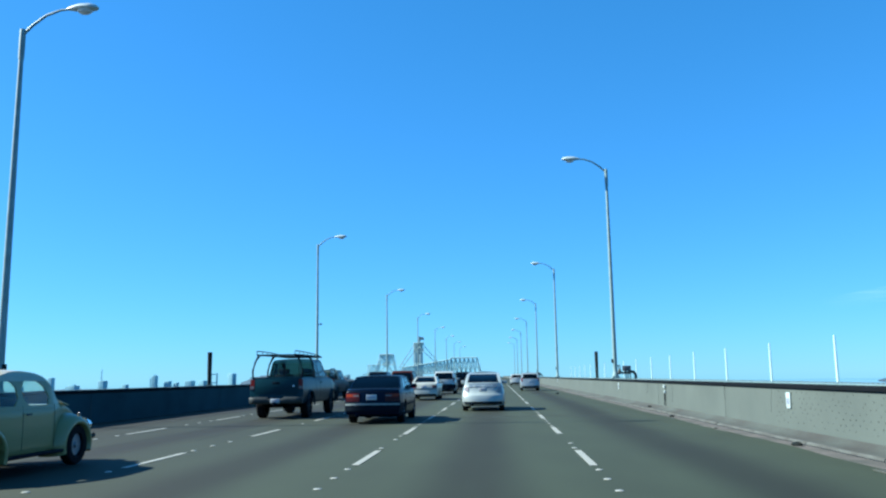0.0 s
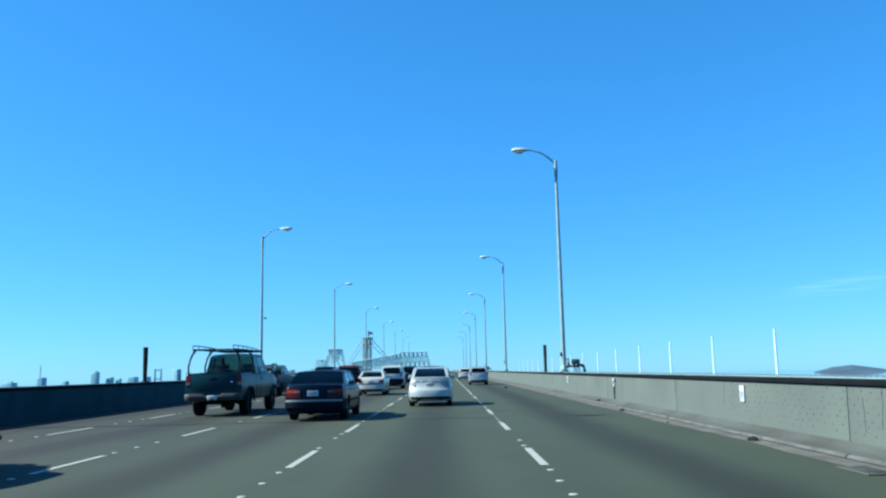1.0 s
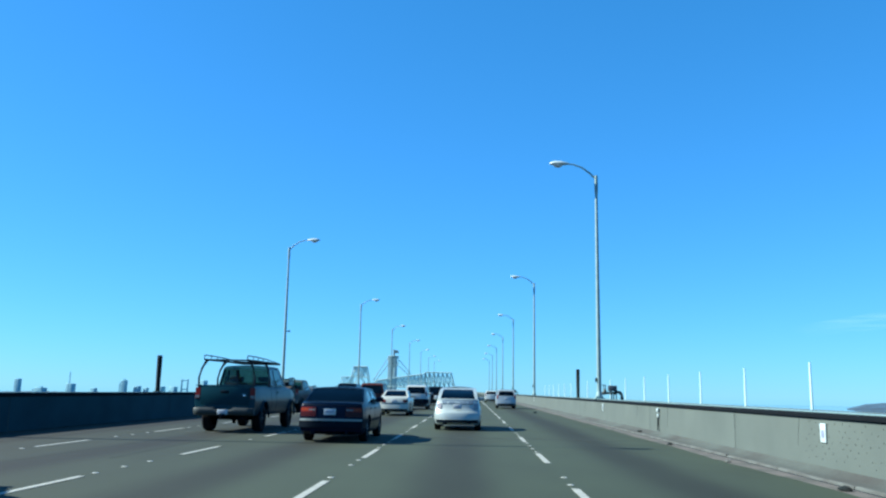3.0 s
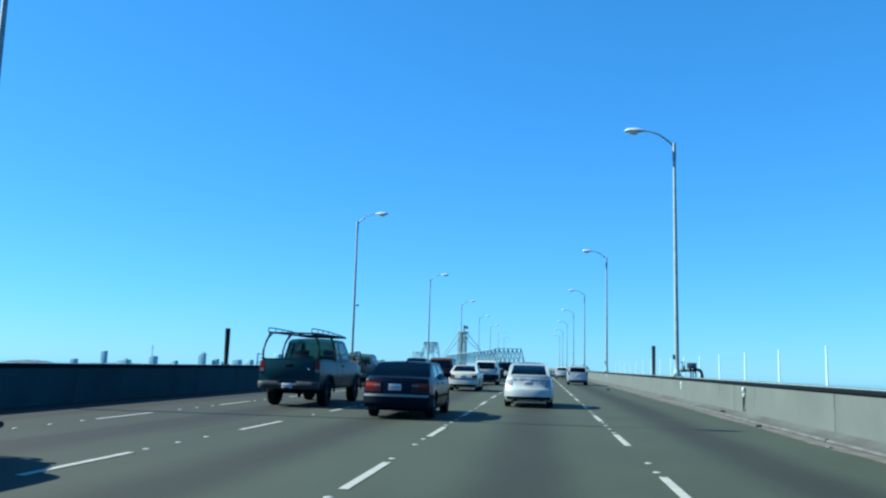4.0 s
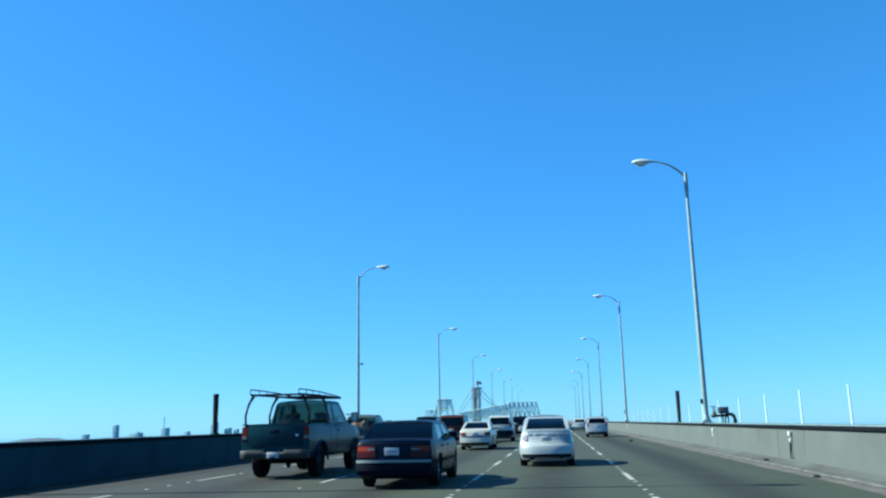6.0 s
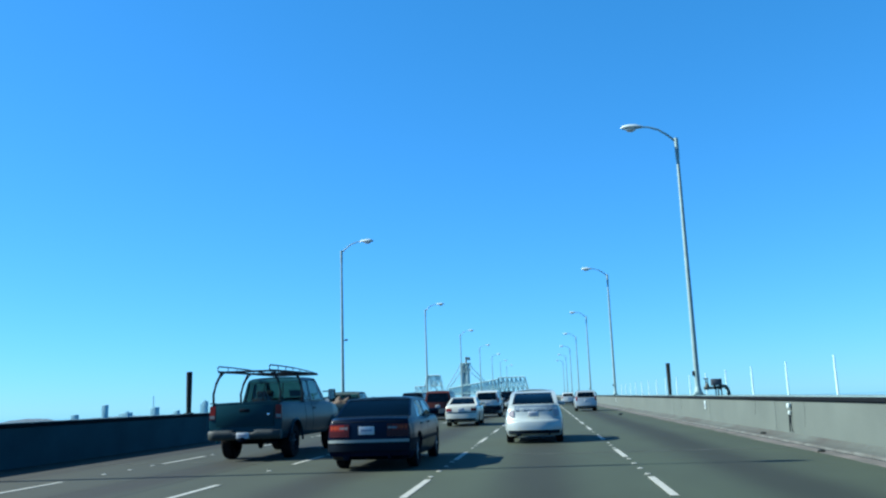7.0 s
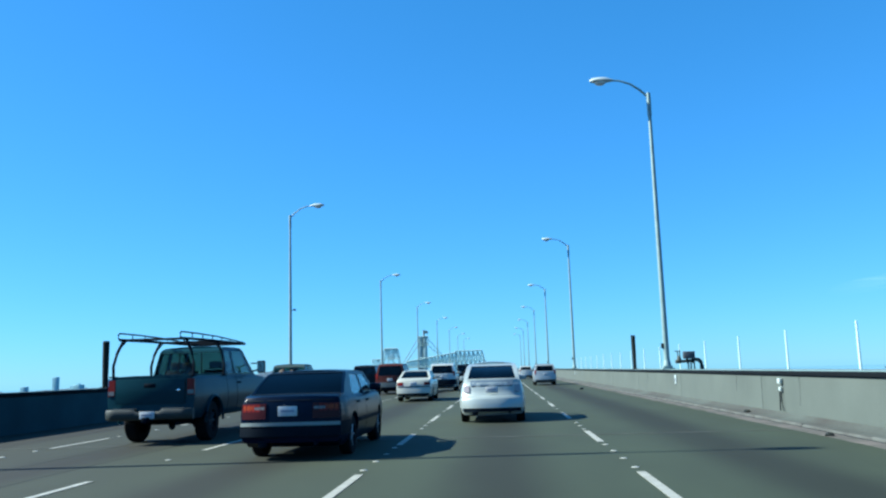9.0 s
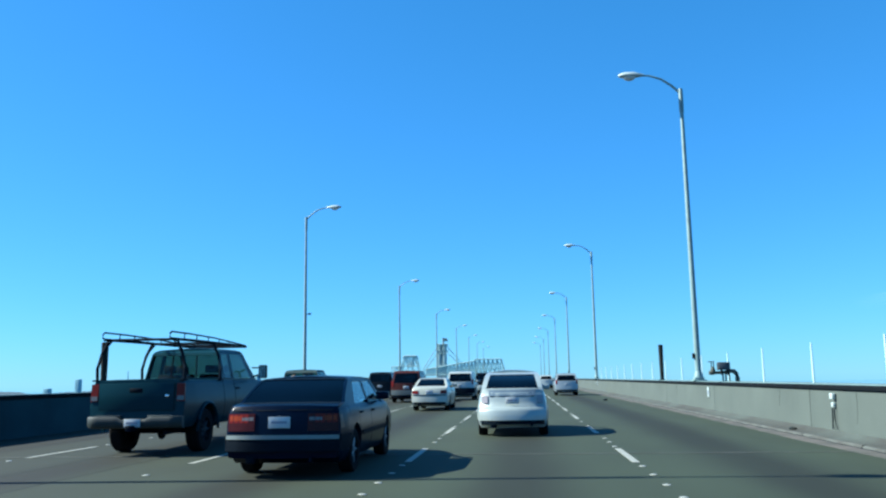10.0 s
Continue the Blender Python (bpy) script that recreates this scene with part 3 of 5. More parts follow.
def build_car(name, label, category, shape, colour, belt, at, spec, group="cars in the traffic", yaw=0.0):
    """A closed car: lower body, roof on pillars, panes, lamps, bumper, mirrors, wheels, seats."""
    car = thing(name, label, category, group, at)
    car.rotation_euler = (0, 0, radians(yaw))
    glass = spec.get("glass", M_TINT)
    zb, zr = spec["belt"], shape.roof
    bm = bmesh.new()
    shape.loft(bm, belt)
    # pillars and roof rails on both sides
    zw0, zw1 = zb + 0.01, zr - spec.get("rail", 0.07)
    bounds = spec["windows"]
    first = (shape.back(zw0), shape.back(zw1))
    last = (shape.nose(zw0), shape.nose(zw1))
    edges = [first] + [e for wnd in bounds for e in ((wnd[0], wnd[2]), (wnd[1], wnd[3]))] + [last]
    for s in (-1, 1):
        for k in range(0, len(edges), 2):
            a, b = edges[k], edges[k + 1]
            shape.flank(bm, s, (a[0], b[0], a[1], b[1], zb - 0.02, zw1), 0.0, 0.045, 3, 5)
        shape.flank(bm, s, (first[0] - 1, last[0] + 1, first[1] - 1, last[1] + 1, zw1, zr - 0.012), 0.0, 0.045, 14, 2)
    g0, g1, wb, wt = spec["rear_glass"]
    for s in (-1, 1):
        eb, et = shape.w(shape.back(g0), g0), shape.w(shape.back(g1), g1)
        shape.rear(bm, s * wb, s * eb, s * wt, s * et, g0 - 0.01, g1, 0.0, 0.04, 3, 4)
    et = shape.w(shape.back(g1), g1)
    ep = shape.w(shape.back(zr - 0.01), zr - 0.01)
    shape.rear(bm, -et, et, -ep, ep, g1, zr - 0.012, 0.0, 0.04, 6, 2)
    if g0 > zb + 0.02:
        e0, e1 = shape.w(shape.back(zb), zb), shape.w(shape.back(g0), g0)
        shape.rear(bm, -e0, e0, -e1, e1, zb - 0.02, g0, 0.0, 0.04, 6, 3)
    shape.lid(bm, shape.back(zr - 0.015), shape.nose(zr - 0.015), frac=0.995)
    f0, f1 = spec["belt"] + 0.03, zr - 0.06
    eb, et = shape.w(shape.nose(f0), f0), shape.w(shape.nose(f1), f1)
    for s in (-1, 1):
        shape.front(bm, s * eb, s * et, f0 - 0.03, f1, 0.0, 0.03, s * (eb - 0.07), s * (et - 0.06))
    shape.front(bm, et, et, f1, zr - 0.012, 0.0, 0.03)
    body = part("body", bm, colour, car, "", 48)
    # panes
    bm = bmesh.new()
    shape.rear(bm, -wb, wb, -wt, wt, g0, g1, -0.006, 0.006)
    part("rear_window", bm, glass, car).visible_shadow = False
    bm = bmesh.new()
    shape.front(bm, eb - 0.07, et - 0.06, f0, f1, -0.006, 0.006)
    part("windscreen", bm, M_GLASS, car).visible_shadow = False
    for s in (-1, 1):
        for wnd in bounds:
            bm = bmesh.new()
            shape.flank(bm, s, (*wnd, zw0, zw1), -0.008, 0.006)
            part("side_window", bm, spec.get("side_glass", glass), car).visible_shadow = False
    # dark rubber above and below the rear pane
    t = 0.018
    bm = bmesh.new()
    shape.rear(bm, -wb, wb, -wb + 0.01, wb - 0.01, g0 - t, g0, 0.003, 0.006, 6, 1)
    part("window_seal", bm, M_BLACK, car)
    bm = bmesh.new()
    shape.rear(bm, -wt, wt, -wt, wt, g1, g1 + t, 0.003, 0.006, 6, 1)
    part("window_seal", bm, M_BLACK, car)
    # tail lamps
    for lampspec in spec["lamps"]:
        x0, x1, z0, z1, mat = lampspec[:5]
        for s in (-1, 1):
            bm = bmesh.new()
            shape.rear(bm, s * x0, s * x1, s * x0, s * x1, z0, z1, 0.012, 0.03, 5, 3)
            part("tail_lamp", bm, mat, car, "red tail lamp" if mat in (M_RED, M_DEEP) else "")
    if spec.get("side_lamp"):
        y0, y1, z0, z1 = spec["side_lamp"]
        for s in (-1, 1):
            bm = bmesh.new()
            shape.flank(bm, s, (y0, y1, y0, y1 - 0.04, z0, z1), 0.006, 0.02, 3, 3)
            part("side_lamp", bm, M_DEEP, car, "dark red lamp wrapped round the corner")
    # bumper
    b0, b1, bmat = spec["bumper"]
    bm = bmesh.new()
    e = shape.w(0.1, (b0 + b1) / 2)
    shape.rear(bm, -e, e, -e, e, b0, b1, 0.02, 0.04, 10, 3)
    for s in (-1, 1):
        shape.flank(bm, s, (0.0, shape.wheels[0] - shape.radius - 0.09, 0.0, shape.wheels[0] - shape.radius - 0.09, b0, b1), 0.012, 0.03, 4, 2)
    part("rear_bumper", bm, bmat, car)
    for x0, x1, z0, z1, mat, nm in spec.get("strips", ()):
        bm = bmesh.new()
        shape.rear(bm, x0, x1, x0, x1, z0, z1, 0.035 if nm == "bumper_strip" else 0.006, 0.012 if nm != "bumper_strip" else 0.05, 8, 1)
        part(nm, bm, mat, car)
    px, pz = spec.get("plate", (0, 0.75))
    plate(car, shape, px, pz, spec.get("plate_proud", 0.012))
    # door handles, door gaps and a rubbing strip
    for s in (-1, 1):
        for y in spec.get("doors", ()):
            bm = bmesh.new()
            shape.flank(bm, s, (y, y + 0.012, y, y + 0.012, 0.32, zb), 0.002, 0.004, 1, 6)
            part("door_gap", bm, M_BLACK, car)
            bm = bmesh.new()
            shape.flank(bm, s, (y + 0.08, y + 0.26, y + 0.08, y + 0.26, zb - 0.14, zb - 0.11), 0.02, 0.02, 2, 1)
            part("door_handle", bm, spec.get("handle", M_BLACK), car)
        bm = bmesh.new()
        ym = shape.nose(zb + 0.05) - 0.38
        xm = shape.w(ym, zb + 0.05)
        box(bm, min(s * (xm - 0.01), s * (xm + 0.21)), max(s * (xm - 0.01), s * (xm + 0.21)), ym - 0.05, ym + 0.07, zb + 0.02, zb + 0.15, bevel=0.025)
        part("mirror", bm, spec.get("mirror", colour), car)
        if spec.get("strip"):
            bm = bmesh.new()
            y0, y1 = shape.wheels[0] + shape.radius + 0.08, shape.wheels[1] - shape.radius - 0.08
            shape.flank(bm, s, (y0, y1, y0, y1, 0.5, 0.56), 0.014, 0.014, 10, 1)
            part("rubbing_strip", bm, M_BLACK, car)
    # wheels, floor, seats
    for yw in shape.wheels:
        for s in (-1, 1):
            xw = shape.w(yw, 0.5) - 0.125
            wheel(car, s * xw, yw, shape.radius, s)
    xi = interp(shape.plan, shape.length / 2)
    part("underbody", boxes((-xi + 0.3, xi - 0.3, 0.35, shape.length - 0.4, 0.19, 0.62), (-0.5, -0.36, 0.05, 0.4, 0.2, 0.32), bevel=0.03), M_BLACK, car)
    bm = bmesh.new()
    tube(bm, [(0.42, -0.02, 0.26), (0.42, 0.5, 0.27)], 0.028, 8)
    part("exhaust_pipe", bm, M_BLACK, car)
    ys = spec.get("seats", (1.55, 2.3))
    for k, y in enumerate(ys):
        for x in (-0.36, 0.36):
            bm = boxes((x - 0.23, x + 0.23, y, y + 0.12, zb - 0.25, zb + 0.12), (x - 0.12, x + 0.12, y - 0.02, y + 0.07, zb + 0.15, zb + 0.3), bevel=0.03)
            part("seat", bm, M_SEAT, car)
    return car


def flat(z):
    return [(-1, z), (9, z)]


# silver hatchback in the camera's lane
hat = Shape([(0, 0.40), (0.012, 0.5), (0.04, 0.58), (0.10, 0.625), (0.15, 0.65), (0.19, 0.78), (0.25, 0.95), (0.31, 1.05), (0.58, 1.18), (0.95, 1.31), (1.4, 1.415), (1.9, 1.445), (2.4, 1.42), (2.8, 1.33), (3.4, 1.06), (3.7, 0.95), (4.2, 0.78), (4.4, 0.62), (4.45, 0.45)],
            [(0, 0.745), (0.5, 0.815), (1.2, 0.828), (3.5, 0.825), (4.45, 0.71)],
            [(0.18, 0.93), (0.3, 0.975), (0.45, 1.0), (0.6, 0.995), (0.8, 0.95), (0.95, 0.90), (1.05, 0.87), (1.34, 0.79), (1.41, 0.74), (1.46, 0.68)], (0.85, 3.55), 0.31, rear_round=0.30, crown=0.06)
build_car("hatchback", "silver liftback hatchback with dark rear glass driving in lane", "car", hat, M_SILVER, flat(0.97), (-0.48, 31.1, 0), dict(
    belt=0.97, windows=[(1.25, 2.15, 1.35, 2.1), (2.22, 3.25, 2.17, 2.75)], rear_glass=(1.085, 1.355, 0.59, 0.525), rail=0.07,
    lamps=[(0.56, 0.70, 0.73, 0.90, M_PALE)], bumper=(0.36, 0.57, M_SILVER), plate=(0, 0.80), plate_proud=0.05, doors=(1.3, 2.2),
    strips=[(-0.70, 0.70, 0.27, 0.37, M_BLACK, "bumper_valance"), (-0.5, 0.5, 0.875, 0.885, M_BLACK, "tailgate_gap"), (-0.53, 0.53, 0.90, 1.02, M_LOWPANE, "lower_window"), (-0.60, 0.60, 1.03, 1.055, M_SILVER, "spoiler_lip")], mirror=M_SILVER))

# near-black boxy saloon in the next lane
sal = Shape([(0, 0.42), (0.01, 0.52), (0.03, 0.68), (0.06, 0.9), (0.1, 0.965), (0.25, 0.985), (0.48, 0.995), (0.82, 1.17), (1.18, 1.33), (1.6, 1.355), (2.2, 1.36), (2.75, 1.335), (3.35, 1.01), (3.5, 0.96), (4.3, 0.82), (4.58, 0.7), (4.66, 0.45)],
            [(0, 0.80), (0.4, 0.84), (1.2, 0.85), (3.6, 0.845), (4.66, 0.76)],
            [(0.18, 0.90), (0.3, 0.945), (0.42, 0.98), (0.52, 0.998), (0.57, 1.0), (0.65, 0.994), (0.78, 0.98), (0.90, 0.955), (1.0, 0.905), (1.33, 0.785), (1.36, 0.765)], (1.0, 3.65), 0.31, rear_round=0.15)
build_car("saloon_car", "near-black boxy saloon with wide red tail lamps and grey bumper", "car", sal, M_NAVY, flat(0.96), (-3.515, 23.5, 0), dict(
    belt=0.96, windows=[(1.1, 2.1, 1.36, 2.05), (2.18, 3.3, 2.13, 2.7)], rear_glass=(1.005, 1.322, 0.735, 0.635), side_glass=M_GLASS,
    lamps=[(0.37, 0.775, 0.635, 0.87, M_DEEP), (0.47, 0.76, 0.745, 0.86, M_RED), (0.39, 0.56, 0.775, 0.82, M_CLEAR), (0.57, 0.75, 0.775, 0.84, M_AMBER)], side_lamp=(0.02, 0.22, 0.67, 0.85), bumper=(0.37, 0.585, M_BLACK), plate=(-0.02, 0.755), doors=(1.25, 2.15), strip=True,
    strips=[(-0.79, 0.79, 0.525, 0.58, M_TRIM, "bumper_strip"), (-0.7, 0.7, 0.905, 0.915, M_BLACK, "boot_gap")], mirror=M_NAVY), yaw=-0.6)

# off-white older saloon further on
old = Shape([(0, 0.42), (0.01, 0.52), (0.04, 0.7), (0.08, 0.9), (0.14, 0.96), (0.6, 0.99), (1.0, 1.18), (1.35, 1.305), (1.9, 1.33), (2.6, 1.30), (3.2, 1.0), (3.35, 0.92), (4.2, 0.76), (4.5, 0.42)],
            [(0, 0.73), (0.4, 0.785), (1.2, 0.795), (3.5, 0.785), (4.5, 0.66)],
            [(0.18, 0.93), (0.3, 0.965), (0.55, 1.0), (0.75, 0.99), (0.92, 0.95), (1.29, 0.74), (1.36, 0.70)], (0.95, 3.5), 0.3, rear_round=0.12)
build_car("saloon_car", "off-white compact saloon with dark rear window and red lamps", "car", old, M_WHITE_P, flat(0.93), (-4.05, 46.2, 0), dict(
    belt=0.93, windows=[(1.2, 2.0, 1.4, 1.95), (2.08, 3.1, 2.03, 2.6)], rear_glass=(1.01, 1.27, 0.61, 0.50),
    lamps=[(0.46, 0.71, 0.70, 0.83, M_RED)], bumper=(0.36, 0.62, M_WHITE_P), plate=(0, 0.77), doors=(1.25, 2.05),
    strips=[(-0.69, 0.69, 0.62, 0.65, M_BLACK, "bumper_strip"), (-0.66, 0.66, 0.27, 0.36, M_BLACK, "bumper_valance")]))


def upright(h, w, length, rake, belt):
    """An estate, van or off-roader with a near upright tail."""
    return Shape([(0, 0.48), (0.015, 0.6), (0.04, 0.8), (0.06, belt), (0.06 + rake, h - 0.1), (0.16 + rake, h - 0.03), (0.6, h), (2.2, h), (2.7, h - 0.06), (3.3, belt + 0.12), (3.45, belt), (length - 0.3, belt - 0.16), (length - 0.05, 0.7), (length, 0.45)],
                 [(0, w * 0.93), (0.4, w * 0.99), (1.2, w), (length - 1, w * 0.99), (length, w * 0.84)],
                 [(0.18, 0.94), (0.3, 0.97), (0.6, 1.0), (belt - 0.12, 0.99), (belt, 0.965), (h - 0.08, 0.80), (h, 0.76)], (0.85, length - 0.9), 0.34, clear=0.26, rear_round=0.12)


def estate(name, label, colour, h, w, length, belt, at, lamps, bumper, glass_low, pz, rake=0.18, glass=None):
    sh = upright(h, w, length, rake, belt)
    return build_car(name, label, "car", sh, colour, flat(belt), at, dict(
        belt=belt, windows=[(0.4, 1.15, 0.5, 1.15), (1.25, 2.1, 1.25, 2.08), (2.18, 3.2, 2.16, 2.65)], rear_glass=(glass_low, h - 0.13, w * 0.78, w * 0.68),
        lamps=lamps, bumper=bumper, plate=(0, pz), doors=(1.2, 2.14), glass=glass or M_TINT, seats=(1.4, 2.2),
        strips=[(-w * 0.85, w * 0.85, 0.30, 0.40, M_BLACK, "bumper_valance")]))


estate("off_roader", "white compact off-roader with wide dark rear window", M_PEARL, 1.70, 0.88, 4.3, 1.05, (-3.95, 61.8, 0),
       [(0.70, 0.80, 0.95, 1.25, M_RED)], (0.42, 0.74, M_BLACK), 1.12, 0.88)
estate("minivan", "faded red minivan with dark rear window and grey bumper", M_MAROON, 1.76, 0.92, 4.6, 1.05, (-6.75, 58.5, 0),
       [(0.72, 0.84, 0.9, 1.2, M_RED)], (0.42, 0.70, M_BUMPER), 1.1, 0.85)
estate("off_roader", "black off-roader ahead of the red minivan", M_BLACK_P, 1.78, 0.92, 4.7, 1.08, (-9.8, 67.5, 0),
       [(0.74, 0.85, 0.95, 1.2, M_RED)], (0.42, 0.72, M_BLACK_P), 1.15, 0.86)
estate("off_roader", "dark off-roader beside the white one", M_BLACK_P, 1.72, 0.9, 4.5, 1.05, (-3.3, 80.0, 0),
       [(0.72, 0.83, 0.95, 1.2, M_RED)], (0.42, 0.72, M_BLACK_P), 1.12, 0.86)
estate("hatchback", "pale blue-silver small hatchback near the kerb lane", M_ICE, 1.52, 0.84, 3.95, 0.98, (2.85, 71.0, 0),
       [(0.66, 0.77, 0.8, 1.08, M_RED)], (0.4, 0.66, M_ICE), 1.04, 0.8, rake=0.35)
estate("hatchback", "white hatchback far ahead near the kerb lane", M_PEARL, 1.5, 0.84, 4.0, 0.98, (2.6, 112.0, 0),
       [(0.66, 0.77, 0.8, 1.05, M_RED)], (0.4, 0.66, M_PEARL), 1.04, 0.8, rake=0.3)
estate("off_roader", "dark car far ahead in the traffic", M_BLACK_P, 1.6, 0.86, 4.3, 1.0, (-0.3, 128.0, 0),
       [(0.68, 0.79, 0.85, 1.1, M_RED)], (0.42, 0.7, M_BLACK_P), 1.08, 0.82)


def pickup(label, colour, at, rack=False, load=False, w=1.0, h=1.9, length=5.85, rail=1.36, r=0.385, group="cars in the traffic"):
    """A pickup: open bed with tailgate, cab on pillars with clear panes, steel bumper."""
    cab0 = 2.05 if length > 5.6 else 1.75
    body = Shape([(0, 0.62), (0.01, 0.72), (0.03, 1.0), (0.05, rail), (cab0, rail), (cab0 + 2.2, rail), (cab0 + 2.35, rail - 0.02), (length - 0.5, rail - 0.1), (length - 0.08, rail - 0.22), (length, 0.6)],
                 [(0, w * 0.985), (0.6, w), (length - 1, w), (length, w * 0.92)],
                 [(0.4, 0.90), (0.55, 0.945), (0.7, 0.98), (0.82, 0.996), (0.9, 1.0), (0.98, 0.996), (1.1, 0.98), (1.22, 0.955), (rail, 0.925), (2.2, 0.92)], (1.15, length - 1.0), r, clear=0.5, rear_round=0.03, front_round=0.15, arch=0.11)
    cab = Shape([(cab0, rail - 0.3), (cab0 + 0.01, rail), (cab0 + 0.10, h - 0.1), (cab0 + 0.2, h - 0.02), (cab0 + 0.5, h), (cab0 + 1.3, h), (cab0 + 1.55, h - 0.06), (cab0 + 2.15, rail + 0.03), (cab0 + 2.3, rail - 0.3)],
                [(0, w * 0.918), (9, w * 0.918)], [(0.4, 1.0), (rail, 1.0), (h - 0.08, 0.86), (h, 0.80)], (-9,), 0.1, rear_round=0.0, front_round=0.0)
    car = thing("pickup_truck", label, "pickup truck", group, at)
    bm = bmesh.new()
    body.loft(bm, flat(rail))
    # sink the bed between its side walls
    bmesh.ops.recalc_face_normals(bm, faces=bm.faces)
    sink = [f for f in bm.faces if abs(f.normal.z) > 0.6 and 0.12 < f.calc_center_median().y < cab0 - 0.08 and f.calc_center_median().z > rail - 0.05 and abs(f.calc_center_median().x) < w * 0.86]
    ext = bmesh.ops.extrude_face_region(bm, geom=sink)
    vs = [g for g in ext["geom"] if isinstance(g, bmesh.types.BMVert)]
    bmesh.ops.translate(bm, vec=(0, 0, -0.48), verts=vs)
    bmesh.ops.delete(bm, geom=sink, context="FACES")
    part("body", bm, colour, car, "", 32)
    # cab shell
    zr, z0 = h, rail - 0.02
    zw0, zw1 = rail + 0.03, h - 0.09
    bm = bmesh.new()
    c = cab0
    wins = [(c + 0.16, c + 0.62, c + 0.2, c + 0.62), (c + 0.72, c + 1.95, c + 0.72, c + 1.5)]
    first, last = (cab.back(zw0), cab.back(zw1)), (cab.nose(zw0), cab.nose(zw1))
    edges = [first] + [e for q in wins for e in ((q[0], q[2]), (q[1], q[3]))] + [last]
    for s in (-1, 1):
        for k in range(0, len(edges), 2):
            a, b = edges[k], edges[k + 1]
            cab.flank(bm, s, (a[0], b[0], a[1], b[1], z0, zw1), 0.0, 0.05, 3, 5)
        cab.flank(bm, s, (c - 1, c + 4, c - 1, c + 4, z0 - 0.02, zw0), 0.0, 0.05, 12, 1)
        cab.flank(bm, s, (c - 1, c + 4, c - 1, c + 4, zw1, zr - 0.012), 0.0, 0.05, 12, 2)
    g0, g1, wb, wt = rail + 0.04, h - 0.13, 0.80, 0.70
    for s in (-1, 1):
        cab.rear(bm, s * wb, s * cab.w(c, g0), s * wt, s * cab.w(c, g1), g0, g1, 0, 0.05, 2, 4)
    e = cab.w(c, g0)
    cab.rear(bm, -e, e, -e, e, rail - 0.28, g0, 0, 0.05, 4, 2)
    e1, e2 = cab.w(c, g1), cab.w(c, zr - 0.012)
    cab.rear(bm, -e1, e1, -e2, e2, g1, zr - 0.012, 0, 0.05, 6, 2)
    cab.lid(bm, cab.back(zr - 0.015), cab.nose(zr - 0.015), frac=0.995)
    f0, f1 = rail + 0.05, h - 0.07
    eb, et = cab.w(c, f0), cab.w(c, f1)
    for s in (-1, 1):
        cab.front(bm, s * eb, s * et, f0 - 0.03, f1, 0, 0.04, s * (eb - 0.09), s * (et - 0.08))
    cab.front(bm, et, et, f1, zr - 0.012, 0, 0.04)
    part("cab", bm, colour, car, "", 32)
    # the rear pane is in three lights with dark bars
    for k, (a, b) in enumerate(((-1, -0.36), (-0.34, 0.34), (0.36, 1))):
        bm = bmesh.new()
        cab.rear(bm, a * wb, b * wb, a * wt, b * wt, g0 + 0.01, g1 - 0.01, -0.006, 0.006)
        part("rear_window", bm, M_GREEN, car).visible_shadow = False
    for a in (-0.35, 0.35):
        bm = bmesh.new()
        cab.rear(bm, a * wb - 0.012, a * wb + 0.012, a * wt - 0.012, a * wt + 0.012, g0, g1, 0.004, 0.01, 1, 3)
        part("window_bar", bm, M_BLACK, car)
    bm = bmesh.new()
    cab.front(bm, eb - 0.09, et - 0.08, f0, f1, -0.006, 0.006)
    part("windscreen", bm, M_GREEN, car).visible_shadow = False
    for s in (-1, 1):
        for q in wins:
            bm = bmesh.new()
            cab.flank(bm, s, (*q, zw0, zw1), -0.008, 0.006)
            part("side_window", bm, M_GREEN, car).visible_shadow = False
    # tail
    for s in (-1, 1):
        bm = bmesh.new()
        body.rear(bm, s * (w * 0.985 - 0.15), s * (w * 0.985 - 0.005), s * (w * 0.985 - 0.15), s * (w * 0.985 - 0.01), 0.98, 1.30, 0.014, 0.04, 2, 3)
        lampo = part("tail_lamp", bm, M_RED, car, "red tail lamp")
        bm = bmesh.new()
        body.rear(bm, s * (w * 0.985 - 0.14), s * (w * 0.985 - 0.015), s * (w * 0.985 - 0.14), s * (w * 0.985 - 0.015), 1.0, 1.08, 0.02, 0.02, 2, 2)
        part("reversing_lamp", bm, M_CLEAR, lampo)
        # flared wheel arches and the dark line behind the door
        for yw in body.wheels:
            bm = bmesh.new()
            ra = body.radius + body.arch
            pts = [(s * (body.w(yw, 0.9) + 0.012), yw + ra * math.cos(a), body.radius + ra * math.sin(a)) for a in [math.pi * k / 16 for k in range(17)]]
            tube(bm, pts, 0.03, 6)
            part("wheel_arch_trim", bm, colour, car)
        for y in (cab0 + 0.005, cab0 + 0.66):
            bm = bmesh.new()
            body.flank(bm, s, (y, y + 0.014, y, y + 0.014, 0.56, rail - 0.01), 0.003, 0.005, 1, 6)
            part("door_gap", bm, M_BLACK, car)
        bm = bmesh.new()
        body.flank(bm, s, (cab0 + 0.74, cab0 + 0.95, cab0 + 0.74, cab0 + 0.95, rail - 0.2, rail - 0.16), 0.02, 0.02, 2, 1)
        part("door_handle", bm, M_BLACK, car)
        # large square mirrors on arms
        bm = bmesh.new()
        ym = cab0 + 1.85
        tube(bm, [(s * w * 0.95, ym, rail + 0.06), (s * (w + 0.2), ym, rail + 0.12)], 0.022, 6)
